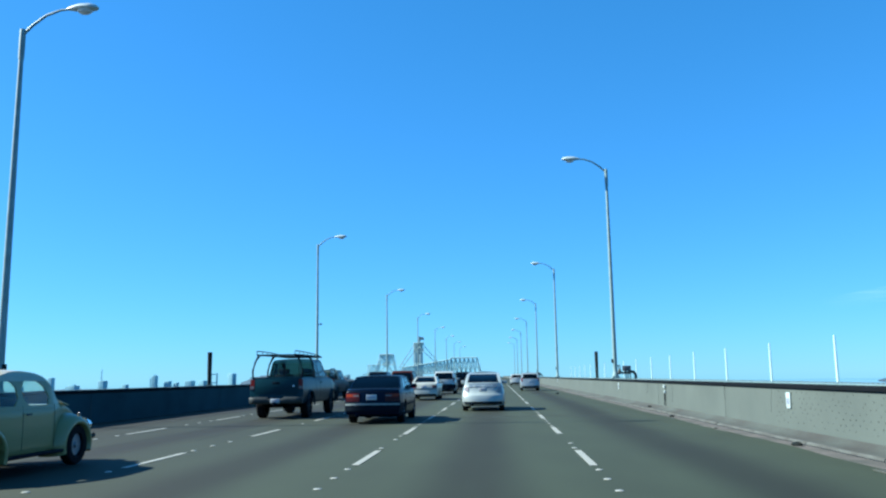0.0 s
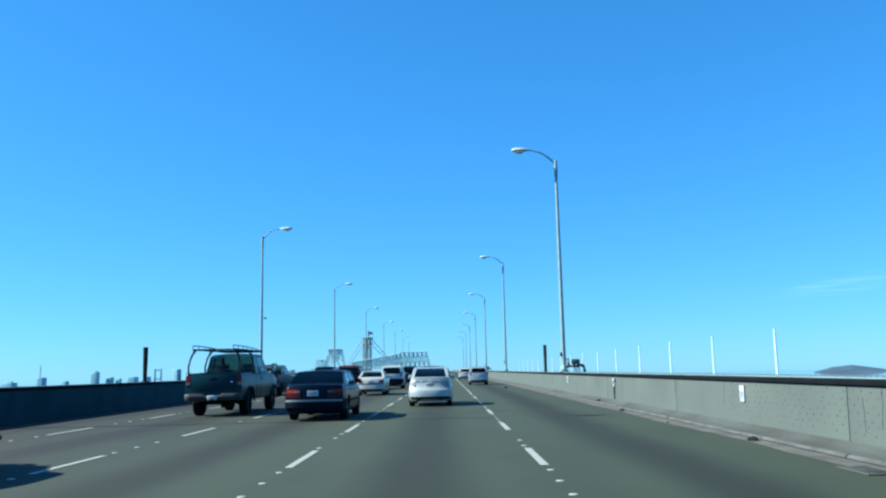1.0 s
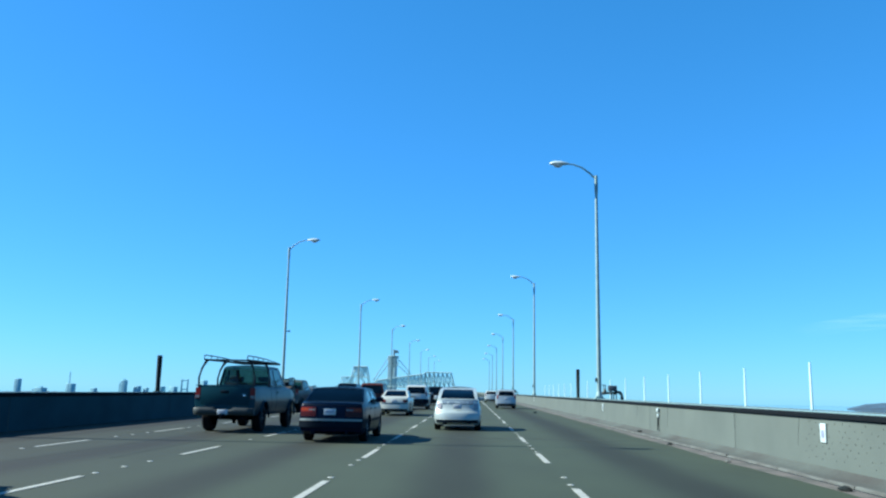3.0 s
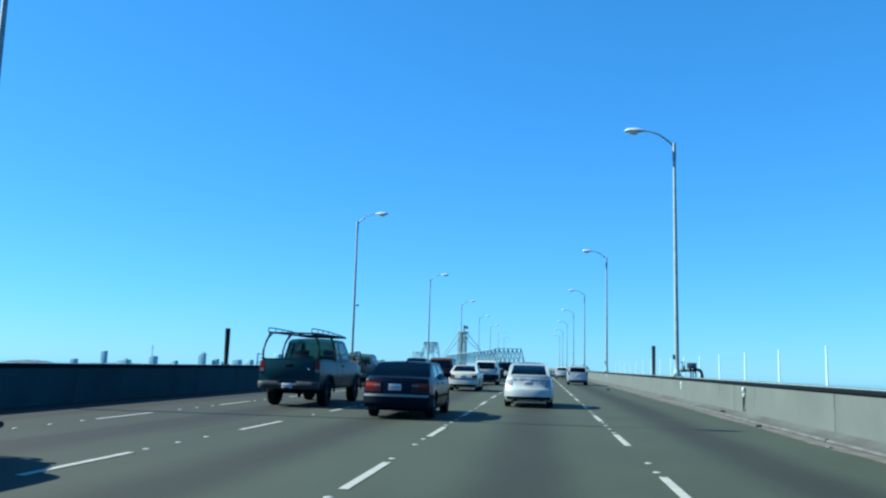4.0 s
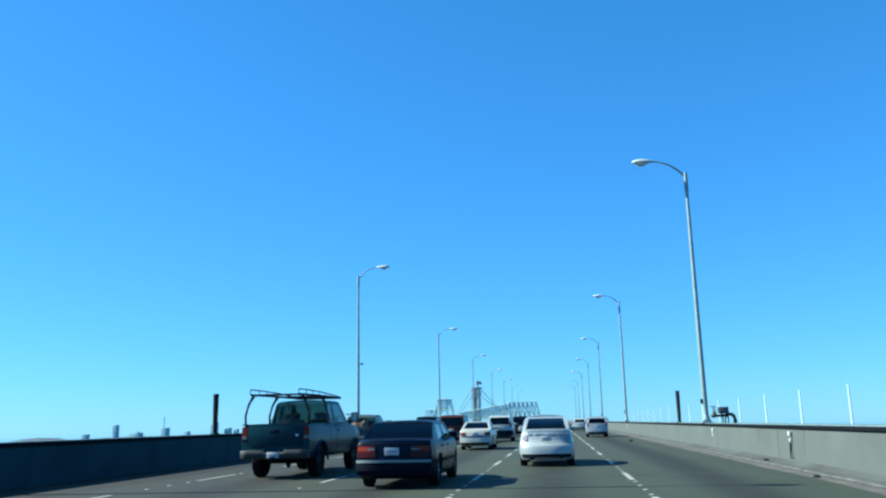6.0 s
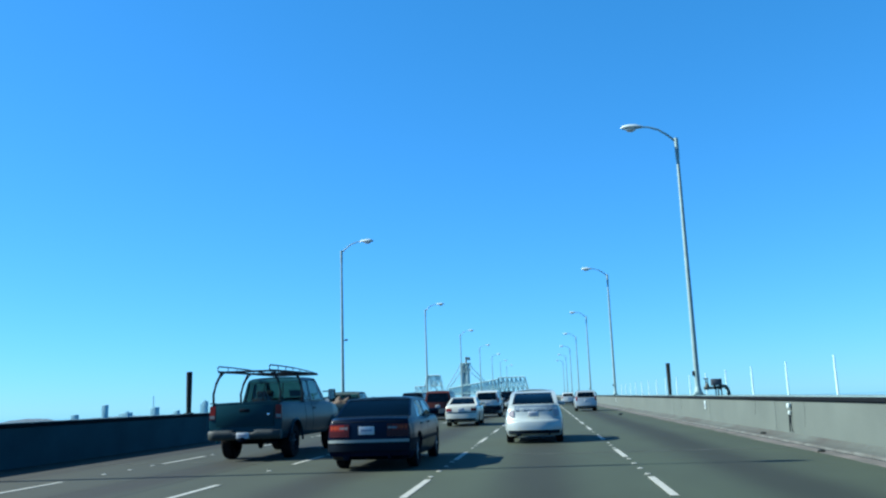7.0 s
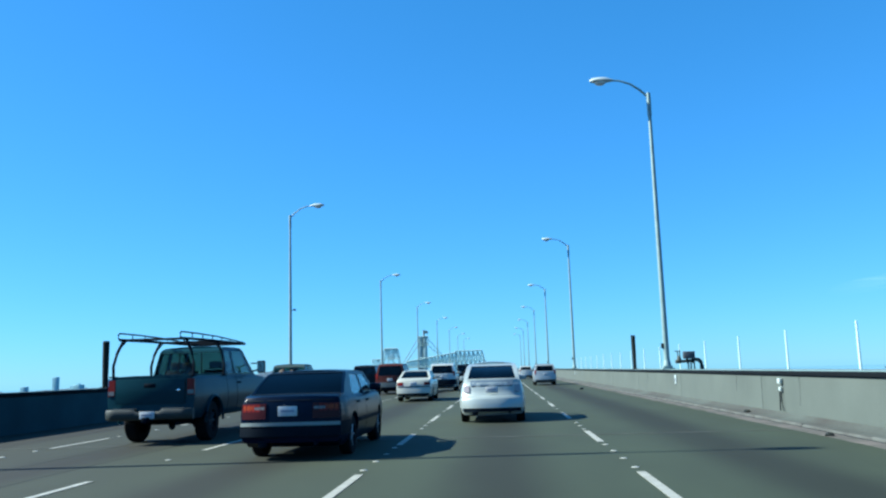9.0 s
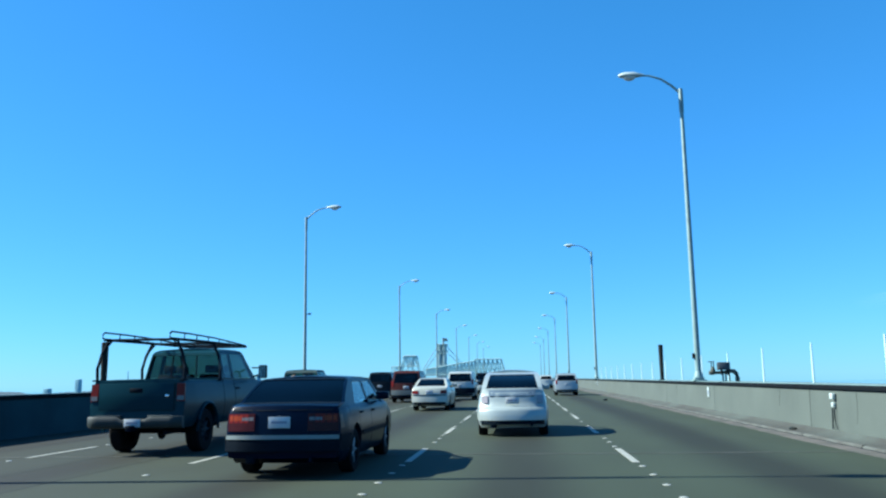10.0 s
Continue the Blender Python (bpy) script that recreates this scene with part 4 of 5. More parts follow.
        tube(bm, [(s * w * 0.93, ym, rail + 0.26), (s * (w + 0.2), ym, rail + 0.26)], 0.018, 6)
        arm = part("mirror", bm, M_BLACK, car)
        bm = boxes((min(s * (w + 0.1), s * (w + 0.3)), max(s * (w + 0.1), s * (w + 0.3)), ym - 0.05, ym + 0.04, rail + 0.02, rail + 0.32), bevel=0.03)
        part("mirror_head", bm, M_BLACK, arm)
        bm = boxes((min(s * (w + 0.12), s * (w + 0.28)), max(s * (w + 0.12), s * (w + 0.28)), ym - 0.056, ym - 0.051, rail + 0.05, rail + 0.29))
        part("mirror_glass", bm, M_CHROME, arm)
    bm = bmesh.new()
    box(bm, -w * 0.78, w * 0.78, -0.006, 0.02, 0.82, rail - 0.05, bevel=0.006)
    gate = part("tailgate", bm, colour, car)
    part("tailgate_handle", boxes((-0.12, 0.12, -0.03, -0.005, rail - 0.22, rail - 0.14), bevel=0.01), M_BLACK, gate)
    part("badge", boxes((0.55, 0.62, -0.012, -0.005, 1.06, 1.1), bevel=0.004), M_CHROME, gate)
    bm = bmesh.new()
    rows = []
    for k in range(25):
        x = -w * 0.98 + 2 * w * 0.98 * k / 24
        dip = 0.05 if abs(x) < 0.24 else 0.0
        bend = 0.10 * max(0.0, (abs(x) / w - 0.8) / 0.2) ** 2
        rows.append([bm.verts.new((x, y + bend, z)) for y, z in ((-0.02, 0.50), (-0.085, 0.52), (-0.115, 0.57), (-0.115, 0.68 - dip), (-0.10, 0.715 - dip), (0.0, 0.72 - dip))])
    for p, q in zip(rows, rows[1:]):
        for i in range(6):
            bm.faces.new((p[i], p[(i + 1) % 6], q[(i + 1) % 6], q[i]))
    bm.faces.new(rows[0])
    bm.faces.new(rows[-1][::-1])
    part("rear_bumper", bm, M_STEP if rack else M_BUMPER, car, "dull steel step bumper")
    for s in (-1, 1):
        part("bumper_pad", boxes((min(s * 0.26, s * w * 0.8), max(s * 0.26, s * w * 0.8), -0.098, -0.002, 0.722, 0.732), bevel=0.003), M_BUMPER if rack else M_TRIM, car, "paler strip along the top of the bumper")
    bm = boxes((-0.155, 0.155, -0.13, -0.118, 0.53, 0.675), bevel=0.004)
    pl = part("number_plate", bm, M_PLATE, car, "white number plate with dark bar")
    part("plate_bar", boxes((-0.11, 0.11, -0.134, -0.131, 0.59, 0.62)), M_BAR, pl)
    part("tow_hitch", boxes((-0.05, 0.05, -0.28, 0.1, 0.46, 0.56), bevel=0.01), M_BLACK, car)
    for yw in body.wheels:
        for s in (-1, 1):
            wheel(car, s * (w - 0.16), yw, body.radius, s, 0.26, 0.56, 8, metal=M_DARKRIM)
    bm = boxes((-0.5, -0.38, 0.1, length - 0.4, 0.45, 0.62), (0.38, 0.5, 0.1, length - 0.4, 0.45, 0.62), (-0.75, 0.75, cab0 - 0.1, length - 0.3, 0.48, 0.9), bevel=0.02)
    tube(bm, [(-0.8, 1.15, r), (0.8, 1.15, r)], 0.07, 10)
    tube(bm, [(-0.02, 1.15, r), (0.02, 1.15, r)], 0.18, 12)
    tube(bm, [(0.55, 0.05, 0.42), (0.55, 2.5, 0.45)], 0.04, 8)
    part("chassis", bm, M_BLACK, car)
    for y in (cab0 + 0.35, cab0 + 1.0):
        for x in (-0.45, 0.45):
            part("seat", boxes((x - 0.25, x + 0.25, y, y + 0.14, rail - 0.35, rail + 0.12), (x - 0.13, x + 0.13, y, y + 0.09, rail + 0.14, rail + 0.31), bevel=0.03), M_SEAT, car)
    if rack:
        # steel ladder rack: uprights on the bed rails lean in to two side rails that run out over the cab
        top = h + 0.11
        zl = top + 0.13
        front = cab0 + 2.05
        xt = w - 0.27
        for s in (-1, 1):
            for y in (0.14, cab0 - 0.1):
                bm = bmesh.new()
                tube(bm, [(s * (w - 0.08), y, rail - 0.01), (s * (w - 0.07), y, rail + 0.22), (s * (w - 0.13), y + 0.02, rail + 0.48), (s * (xt + 0.03), y + 0.04, top - 0.03), (s * xt, y + 0.04, top)], 0.03, 8)
                part("rack_upright", bm, M_BLACK, car)
                bm = bmesh.new()
                tube(bm, [(s * (w - 0.125), y + 0.02, rail + 0.50), (s * (xt - 0.06), y + 0.04, top)], 0.014, 6)
                part("rack_brace", bm, M_BLACK, car)
                part("rack_foot", boxes((min(s * (w - 0.13), s * (w - 0.03)), max(s * (w - 0.13), s * (w - 0.03)), y - 0.09, y + 0.09, rail - 0.012, rail + 0.018), bevel=0.004), M_BLACK, car)
            bm = bmesh.new()
            tube(bm, [(s * xt, -0.02, top), (s * xt, 1.2, top + 0.01), (s * xt, cab0, top + 0.01), (s * xt, cab0 + 1.0, top + 0.01), (s * (xt - 0.03), front, top)], 0.028, 8)
            part("rack_rail", bm, M_BLACK, car)
            bm = bmesh.new()
            tube(bm, [(s * xt, -0.02, top), (s * xt, -0.09, top + 0.03), (s * xt, -0.10, top + 0.09), (s * xt, -0.03, zl), (s * xt, 0.8, zl), (s * xt, cab0, zl - 0.02), (s * xt, cab0 + 1.0, zl - 0.06), (s * (xt - 0.03), front, top + 0.03)], 0.016, 8)
            part("rack_rail", bm, M_BLACK, car)
            for y in (0.55, 1.15, 1.75, 2.35, 2.95, 3.5):
                bm = bmesh.new()
                z1 = zl if y < 1.9 else zl - 0.1 * (y - 1.9) / 2.1
                tube(bm, [(s * xt, y, top), (s * xt, y, z1)], 0.011, 6)
                part("rack_strut", bm, M_BLACK, car)
        for y in (0.18, cab0 - 0.06, cab0 + 1.0, front):
            bm = bmesh.new()
            tube(bm, [(-xt, y, top), (xt, y, top)], 0.024, 8)
            part("rack_crossbar", bm, M_BLACK, car)
    if load:
        bm = bmesh.new()
        bmesh.ops.create_icosphere(bm, subdivisions=4, radius=1)
        for v in bm.verts:
            n = 0.20 * noise.noise(v.co * 2.1) + 0.09 * noise.noise(v.co * 6)
            v.co = Vector((v.co.x * (w - 0.3) * (1 + 0.5 * n), 1.08 + v.co.y * 0.6 * (1 + 0.5 * n), rail - 0.48 + max(v.co.z + 0.55, 0) * 0.50 * (1 + 1.2 * n)))
        heap = link("tarp_covered_load", bm, M_LOAD, smooth=60)
        heap.location = at
        tagged(heap, "brown canvas-covered heap of goods in a pickup bed", "load")
    return car


pickup("dark grey-green pickup truck with black steel ladder rack over cab", M_TEAL, (-7.25, 27.0, 0), rack=True, w=0.91, h=2.0, r=0.41)
pickup("dull grey pickup truck with a loaded bed", M_GREY_P, (-10.55, 48.5, 0), load=True, w=0.96, h=1.80, length=5.4, rail=1.2, r=0.36)


def beetle(at):
    """An old rounded saloon with separate wings and running boards."""
    sh = Shape([(0, 0.42), (0.03, 0.55), (0.12, 0.75), (0.3, 0.95), (0.55, 1.12), (0.9, 1.28), (1.3, 1.41), (1.7, 1.48), (2.0, 1.49), (2.3, 1.46), (2.5, 1.40), (2.72, 1.18), (2.84, 1.0), (3.2, 0.95), (3.6, 0.82), (3.85, 0.62), (3.95, 0.4)],
               [(0, 0.3), (0.3, 0.5), (0.8, 0.62), (1.4, 0.66), (2.6, 0.64), (3.1, 0.5), (3.6, 0.4), (3.95, 0.25)],
               [(0.18, 0.98), (0.6, 1.0), (0.9, 0.985), (0.98, 0.96), (1.3, 0.82), (1.42, 0.72), (1.5, 0.6)], (0.8, 3.2), 0.315, clear=0.26, rear_round=0.02, front_round=0.02, arch=0.02)
    car = thing("beetle_car", "old rounded beetle-shaped car in faded olive cream paint", "car", "cars in the traffic", at)
    zb, zr = 0.95, sh.roof
    bm = bmesh.new()
    sh.loft(bm, flat(zb))
    zw0, zw1 = zb + 0.03, 1.34
    wins = [(0.80, 1.66, 1.14, 1.66), (1.78, 2.56, 1.78, 2.38)]
    first, last = (sh.back(zw0), sh.back(zw1)), (sh.nose(zw0), sh.nose(zw1))
    edges = [first] + [e for q in wins for e in ((q[0], q[2]), (q[1], q[3]))] + [last]
    for s in (-1, 1):
        sh.flank(bm, s, (0, 4, 0, 4, zb - 0.02, zw0), 0, 0.03, 16, 1)
        for k in range(0, len(edges), 2):
            a, b = edges[k], edges[k + 1]
            sh.flank(bm, s, (a[0], b[0], a[1], b[1], zw0, zw1), 0, 0.03, 5, 6)
    sh.rear(bm, -0.52, 0.52, -0.5, 0.5, zb - 0.02, 1.14, 0, 0.03)
    for s in (-1, 1):
        sh.rear(bm, s * 0.34, s * sh.w(0.6, 1.14), s * 0.3, s * sh.w(1.0, 1.34), 1.14, 1.34, 0, 0.03)
    f0, f1 = zb + 0.05, 1.38
    eb, et = sh.w(sh.nose(f0), f0), sh.w(sh.nose(f1), f1)
    for s in (-1, 1):
        sh.front(bm, s * eb, s * et, f0 - 0.05, f1, 0, 0.03, s * (eb - 0.06), s * (et - 0.05))
    part("body", bm, M_SAGE, car, "", 40)
    bm = bmesh.new()
    sh.lid(bm, sh.back(1.33), sh.nose(1.37), 0.03)
    for s in (-1, 1):
        sh.flank(bm, s, (0, 4, 0, 4, zw1 - 0.004, zr - 0.03), 0.002, 0.03, 16, 3)
    part("roof", bm, M_CREAM, car, "cream roof", 40)
    bm = bmesh.new()
    sh.rear(bm, -0.34, 0.34, -0.3, 0.3, 1.14, 1.34, -0.005, 0.006)
    part("rear_window", bm, M_GLASS, car).visible_shadow = False
    bm = bmesh.new()
    sh.front(bm, eb - 0.06, et - 0.05, f0, f1, -0.005, 0.006)
    part("windscreen", bm, M_GLASS, car).visible_shadow = False
    for s in (-1, 1):
        for q in wins:
            bm = bmesh.new()
            sh.flank(bm, s, (*q, zw0, zw1), -0.006, 0.006)
            part("side_window", bm, M_GLASS, car).visible_shadow = False
            # rounded corners of the opening
            bm = bmesh.new()
            c, h = 0.13, zw1 - zw0
            for k, (lo, hi) in enumerate(((q[0], q[2]), (q[1], q[3]))):
                d = 1 - 2 * k
                at_low, at_high = lo + (hi - lo) * 0.11 / h, hi + (lo - hi) * 0.11 / h
                for y0, y1, tip, za, zb_ in ((lo, lo + d * c, at_low, zw0, zw0 + 0.11), (hi, hi + d * c, at_high, zw1, zw1 - 0.11)):
                    a, b = min(y0, y1), max(y0, y1)
                    if za < zb_:
                        sh.flank(bm, s, (a, b, tip, tip + 0.004, za, zb_), 0.001, 0.02, 2, 2)
                    else:
                        sh.flank(bm, s, (tip, tip + 0.004, a, b, zb_, za), 0.001, 0.02, 2, 2)
            part("window_surround", bm, M_SAGE, car)
        for yw, back_wheel in ((0.8, True), (3.2, False)):
            # a domed wing over the wheel
            bm = bmesh.new()
            rows = []
            sect = [(0.40, 0.52), (0.55, 0.50), (0.66, 0.465), (0.735, 0.41), (0.755, 0.36), (0.74, 0.335), (0.60, 0.33)]
            for k in range(25):
                a = radians(-18 + 216 * k / 24)
                stretch = 1.16 if (a > math.pi / 2) == (not back_wheel) else 1.06
                rows.append([bm.verts.new((s * x, yw + q * math.cos(a) * stretch, max(0.17, 0.315 + q * math.sin(a)))) for x, q in sect])
            for a, b in zip(rows, rows[1:]):
                for i in range(len(sect) - 1):
                    bm.faces.new((a[i], a[i + 1], b[i + 1], b[i]))
            part("wing", bm, M_SAGE, car, "", 60)
            wheel(car, s * 0.64, yw, 0.315, s, 0.16, 0.6, 0)
        bm = boxes((min(s * 0.58, s * 0.74), max(s * 0.58, s * 0.74), 1.25, 2.75, 0.24, 0.29), bevel=0.015)
        part("running_board", bm, M_BLACK, car)
        bm = bmesh.new()
        tube(bm, [(s * 0.62, 3.50, 0.62), (s * 0.62, 3.66, 0.60)], [0.11, 0.09], 14)
        part("headlamp", bm, M_CHROME, car)
        bm = bmesh.new()
        bmesh.ops.create_uvsphere(bm, u_segments=10, v_segments=8, radius=0.03)
        bmesh.ops.translate(bm, vec=(s * 0.64, 3.36, 0.79), verts=bm.verts)
        part("indicator_lamp", bm, M_CLEAR, car)
        for y in (1.72, 2.62):
            bm = bmesh.new()
            sh.flank(bm, s, (y, y + 0.01, y, y + 0.01, 0.34, zw0), 0.002, 0.004, 1, 6)
            part("door_gap", bm, M_BLACK, car)
        bm = bmesh.new()
        sh.flank(bm, s, (1.8, 1.92, 1.8, 1.92, 0.84, 0.865), 0.03, 0.02, 2, 1)
        part("door_handle", bm, M_STEP, car)
    for y0, d in ((-0.12, 1), (4.03, -1)):
        bm = bmesh.new()
        tube(bm, [(-0.66, y0 + d * 0.22, 0.42), (-0.5, y0 + d * 0.06, 0.43), (0, y0, 0.43), (0.5, y0 + d * 0.06, 0.43), (0.66, y0 + d * 0.22, 0.42)], 0.045, 8)
        for x in (-0.28, 0.28):
            tube(bm, [(x, y0 + 0.02 * d, 0.43), (x, y0 + 0.35 * d, 0.42)], 0.025, 6)
        part("bumper", bm, M_STEP, car)
    for y in (1.2, 2.0):
        for x in (-0.3, 0.3):
            part("seat", boxes((x - 0.2, x + 0.2, y, y + 0.1, 0.5, 1.06), bevel=0.03), M_SEAT, car)
    part("underbody", boxes((-0.4, 0.4, 0.3, 3.7, 0.2, 0.5), bevel=0.03), M_BLACK, car)
    return car


beetle((-7.45, 9.93, 0))

# ---- the distance ----
def lattice(bm, a, b, c, d, r, n):
    """A truss panel strip between the lower chord a-b and the upper chord c-d, with posts and crossed diagonals."""
    a, b, c, d = (Vector(q) for q in (a, b, c, d))
    tube(bm, [a, b], r, 6)
    tube(bm, [c, d], r, 6)
    low = [a.lerp(b, k / n) for k in range(n + 1)]
    top = [c.lerp(d, k / n) for k in range(n + 1)]
    for k in range(n + 1):
        tube(bm, [low[k], top[k]], r * 0.7, 6)
        if k < n:
            tube(bm, [low[k], top[k + 1]], r * 0.55, 5)
            tube(bm, [top[k], low[k + 1]], r * 0.55, 5)
    return bm


def far_bridge():
    br = thing("cantilever_bridge", "grey steel cantilever truss bridge far ahead, tinted for haze", "bridge")
    y = 2000.0
    for depth in (0, 28):
        yy = y + depth
        bm = bmesh.new()
        lattice(bm, (-110, yy, 8), (-43, yy, 10), (-113, yy, 46), (-50, yy, 46), 1.25, 6)
        tube(bm, [(-50, yy, 46), (-41, yy, 12)], 1.4, 6)
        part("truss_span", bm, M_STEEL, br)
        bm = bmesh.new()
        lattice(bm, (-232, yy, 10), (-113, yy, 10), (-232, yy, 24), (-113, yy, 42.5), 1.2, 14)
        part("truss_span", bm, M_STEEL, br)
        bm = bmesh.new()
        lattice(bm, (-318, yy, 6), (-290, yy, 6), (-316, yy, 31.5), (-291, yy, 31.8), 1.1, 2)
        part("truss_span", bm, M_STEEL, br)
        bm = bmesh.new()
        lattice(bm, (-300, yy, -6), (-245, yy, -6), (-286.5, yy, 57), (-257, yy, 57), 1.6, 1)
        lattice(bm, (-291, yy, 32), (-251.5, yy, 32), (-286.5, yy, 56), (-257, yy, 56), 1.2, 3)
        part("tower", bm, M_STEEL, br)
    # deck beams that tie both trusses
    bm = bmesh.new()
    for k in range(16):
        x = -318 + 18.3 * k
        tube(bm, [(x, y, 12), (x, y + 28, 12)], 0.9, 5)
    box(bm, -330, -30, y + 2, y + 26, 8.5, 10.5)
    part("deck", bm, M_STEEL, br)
    for x in (-300, -247, -42):
        part("pier", boxes((x - 5, x + 5, y - 4, y + 32, -40, 8), bevel=0.6), M_STEEL, br)
    return br


def far_tower():
    tw = thing("suspension_tower", "bridge tower with cables and a crane on top, tinted for haze", "tower")
    y = 2120.0
    k = y / 2000
    for x0 in (-200, -187):
        bm = bmesh.new()
        box(bm, (x0 - 4) * k, (x0 + 5) * k, y, y + 12, -40, 84 * k, bevel=0.8)
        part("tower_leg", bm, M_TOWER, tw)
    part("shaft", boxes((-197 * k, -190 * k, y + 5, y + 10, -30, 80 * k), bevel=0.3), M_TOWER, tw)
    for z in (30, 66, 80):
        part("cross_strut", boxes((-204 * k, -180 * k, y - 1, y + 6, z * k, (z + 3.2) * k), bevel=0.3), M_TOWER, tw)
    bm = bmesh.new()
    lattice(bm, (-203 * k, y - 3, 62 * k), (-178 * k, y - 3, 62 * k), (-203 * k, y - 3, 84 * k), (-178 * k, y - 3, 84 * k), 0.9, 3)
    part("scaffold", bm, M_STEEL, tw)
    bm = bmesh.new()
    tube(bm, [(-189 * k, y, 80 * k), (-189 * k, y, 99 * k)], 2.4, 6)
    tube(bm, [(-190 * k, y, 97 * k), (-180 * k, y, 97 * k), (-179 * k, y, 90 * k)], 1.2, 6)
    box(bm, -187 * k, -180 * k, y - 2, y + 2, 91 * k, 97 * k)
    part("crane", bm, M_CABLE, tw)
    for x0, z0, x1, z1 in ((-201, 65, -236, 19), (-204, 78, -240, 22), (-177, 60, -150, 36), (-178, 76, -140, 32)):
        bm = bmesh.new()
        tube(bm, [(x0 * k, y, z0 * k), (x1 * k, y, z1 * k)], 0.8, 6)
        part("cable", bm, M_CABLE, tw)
    return tw


far_bridge()
far_tower()


def hill(label, az0, az1, dist, tops, depth=500, rough=1.0):
    """A wooded ridge seen far off; tops are its heights at even steps, with the crowns of trees on it."""
    bm = bmesh.new()
    n, m = 120, 10
    rows = []
    for i in range(n + 1):
        u = i / n
        a = radians(az0 + (az1 - az0) * u)
        q = u * (len(tops) - 1)
        k = min(int(q), len(tops) - 2)
        h = tops[k] + (tops[k + 1] - tops[k]) * (q - k)
        row = []
        for j in range(m + 1):
            v = j / m
            d = dist + depth * v
            crown = rough * (5.0 * noise.noise((u * 60, v * 9, dist)) + 3.0 * noise.noise((u * 150, v * 20, 3)))
            z = -40 + (h + 40) * math.sin(min(1, v * 1.6) * math.pi / 2) + (crown * min(1, v * 3) if 0 < u < 1 else 0)
            row.append(bm.verts.new((d * math.sin(a), d * math.cos(a), z if j else -41)))
        rows.append(row)
    for a, b in zip(rows, rows[1:]):
        for j in range(m):
            bm.faces.new((a[j], b[j], b[j + 1], a[j + 1]))
    return tagged(link("hill", bm, M_HILL, smooth=60), label, "hill")


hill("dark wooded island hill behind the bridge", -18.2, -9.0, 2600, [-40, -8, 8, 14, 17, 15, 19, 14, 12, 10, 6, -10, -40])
hill("low hill on the far shore, blue haze in its colour", 23.9, 28.3, 3400, [-41, -31, -20, -17, -13, -18, -24, -30, -41], rough=0.25)
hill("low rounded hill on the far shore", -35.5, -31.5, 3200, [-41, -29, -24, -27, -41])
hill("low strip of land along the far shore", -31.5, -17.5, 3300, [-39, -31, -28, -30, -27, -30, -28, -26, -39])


def far_building(az, width, top, steps=0, dist=3000, turn=0.0):
    """A tower block on the far shore with bands of windows."""
    a = radians(az)
    w = dist * radians(width)
    zt = 1.3 + dist * math.tan(radians(top))
    b = thing("tower_block", "tower block on the far shore, haze put into its pale blue", "building", "far skyline")
    b.matrix_basis = pose(dist * math.sin(a), dist * math.cos(a), -40, 0, 0, -az - turn)
    h = zt + 40
    bm = bmesh.new()
    box(bm, -w / 2, w / 2, 0, w, 0, h, bevel=0.3)
    if steps:
        box(bm, -w / 2 - w * 0.45, -w / 2 + 0.5, 2, w, 0, h * 0.86)
        box(bm, -w * 0.2, w * 0.2, w * 0.3, w * 0.6, h - 1, h + 4)
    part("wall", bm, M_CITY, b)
    z = h - 3
    while z > h * 0.45:
        part("window_band", boxes((-w / 2 + 0.8, w / 2 - 0.8, -0.15, 0.1, z - 1.6, z)), M_HAZEBAND, b)
        z -= 4.2
    return b


# window bands kept pale and blue too, as haze over the facades
M_HAZEBAND = material("haze_blue_window_bands", (0.1139, 0.2784, 0.3417), 0.4, var=0.1, scale=0.05, fine=0.5, bump=0)
for az, wd, tp, st in ((-29.25, 0.30, 0.30, 0), (-23.1, 0.30, 0.34, 1), (-22.3, 0.36, -0.02, 0), (-21.75, 0.25, -0.12, 0), (-20.94, 0.5, -0.02, 0), (-20.1, 0.38, -0.02, 0), (-18.25, 0.40, 0.42, 0),
                       (-26.3, 0.42, 0.06, 0), (-24.9, 0.3, -0.2, 0), (-28.0, 0.5, -0.22, 1), (-31.0, 0.35, -0.25, 0)):
    far_building(az, wd, tp, st, turn=random.uniform(28, 40))

# portal tower of a distant suspension bridge and a lattice mast
a = radians(-19.3)
pt = thing("bridge_portal_tower", "steel portal tower of a distant bridge, haze in its pale colour", "tower", at=(3000 * math.sin(a), 3000 * math.cos(a), -40))
for x in (-10.5, 10.5):
    part("tower_leg", boxes((x - 2.2, x + 2.2, -3, 3, 0, 66), bevel=0.3), M_CITY, pt)
for z in (60, 30):
    part("cross_strut", boxes((-9, 9, -2, 2, z, z + 3.5), bevel=0.2), M_CITY, pt)
a = radians(-26.25)
mast = thing("lattice_mast", "thin lattice radio mast on the far shore", "mast", at=(2950 * math.sin(a), 2950 * math.cos(a), -40))
bm = bmesh.new()
lattice(bm, (-4, 0, 0), (4, 0, 0), (-1, 0, 80), (1, 0, 80), 0.5, 1)
for k in range(8):
    tube(bm, [(-4 + 0.375 * k, 0, 10 * k), (4 - 0.375 * k - 0.3, 0, 10 * k + 10)], 0.3, 5)
part("mast_frame", bm, M_CITY, mast)
bm = bmesh.new()
tube(bm, [(0, 0, 79), (0, 0, 84)], 0.5, 5)
part("aerial", bm, M_CITY, mast)

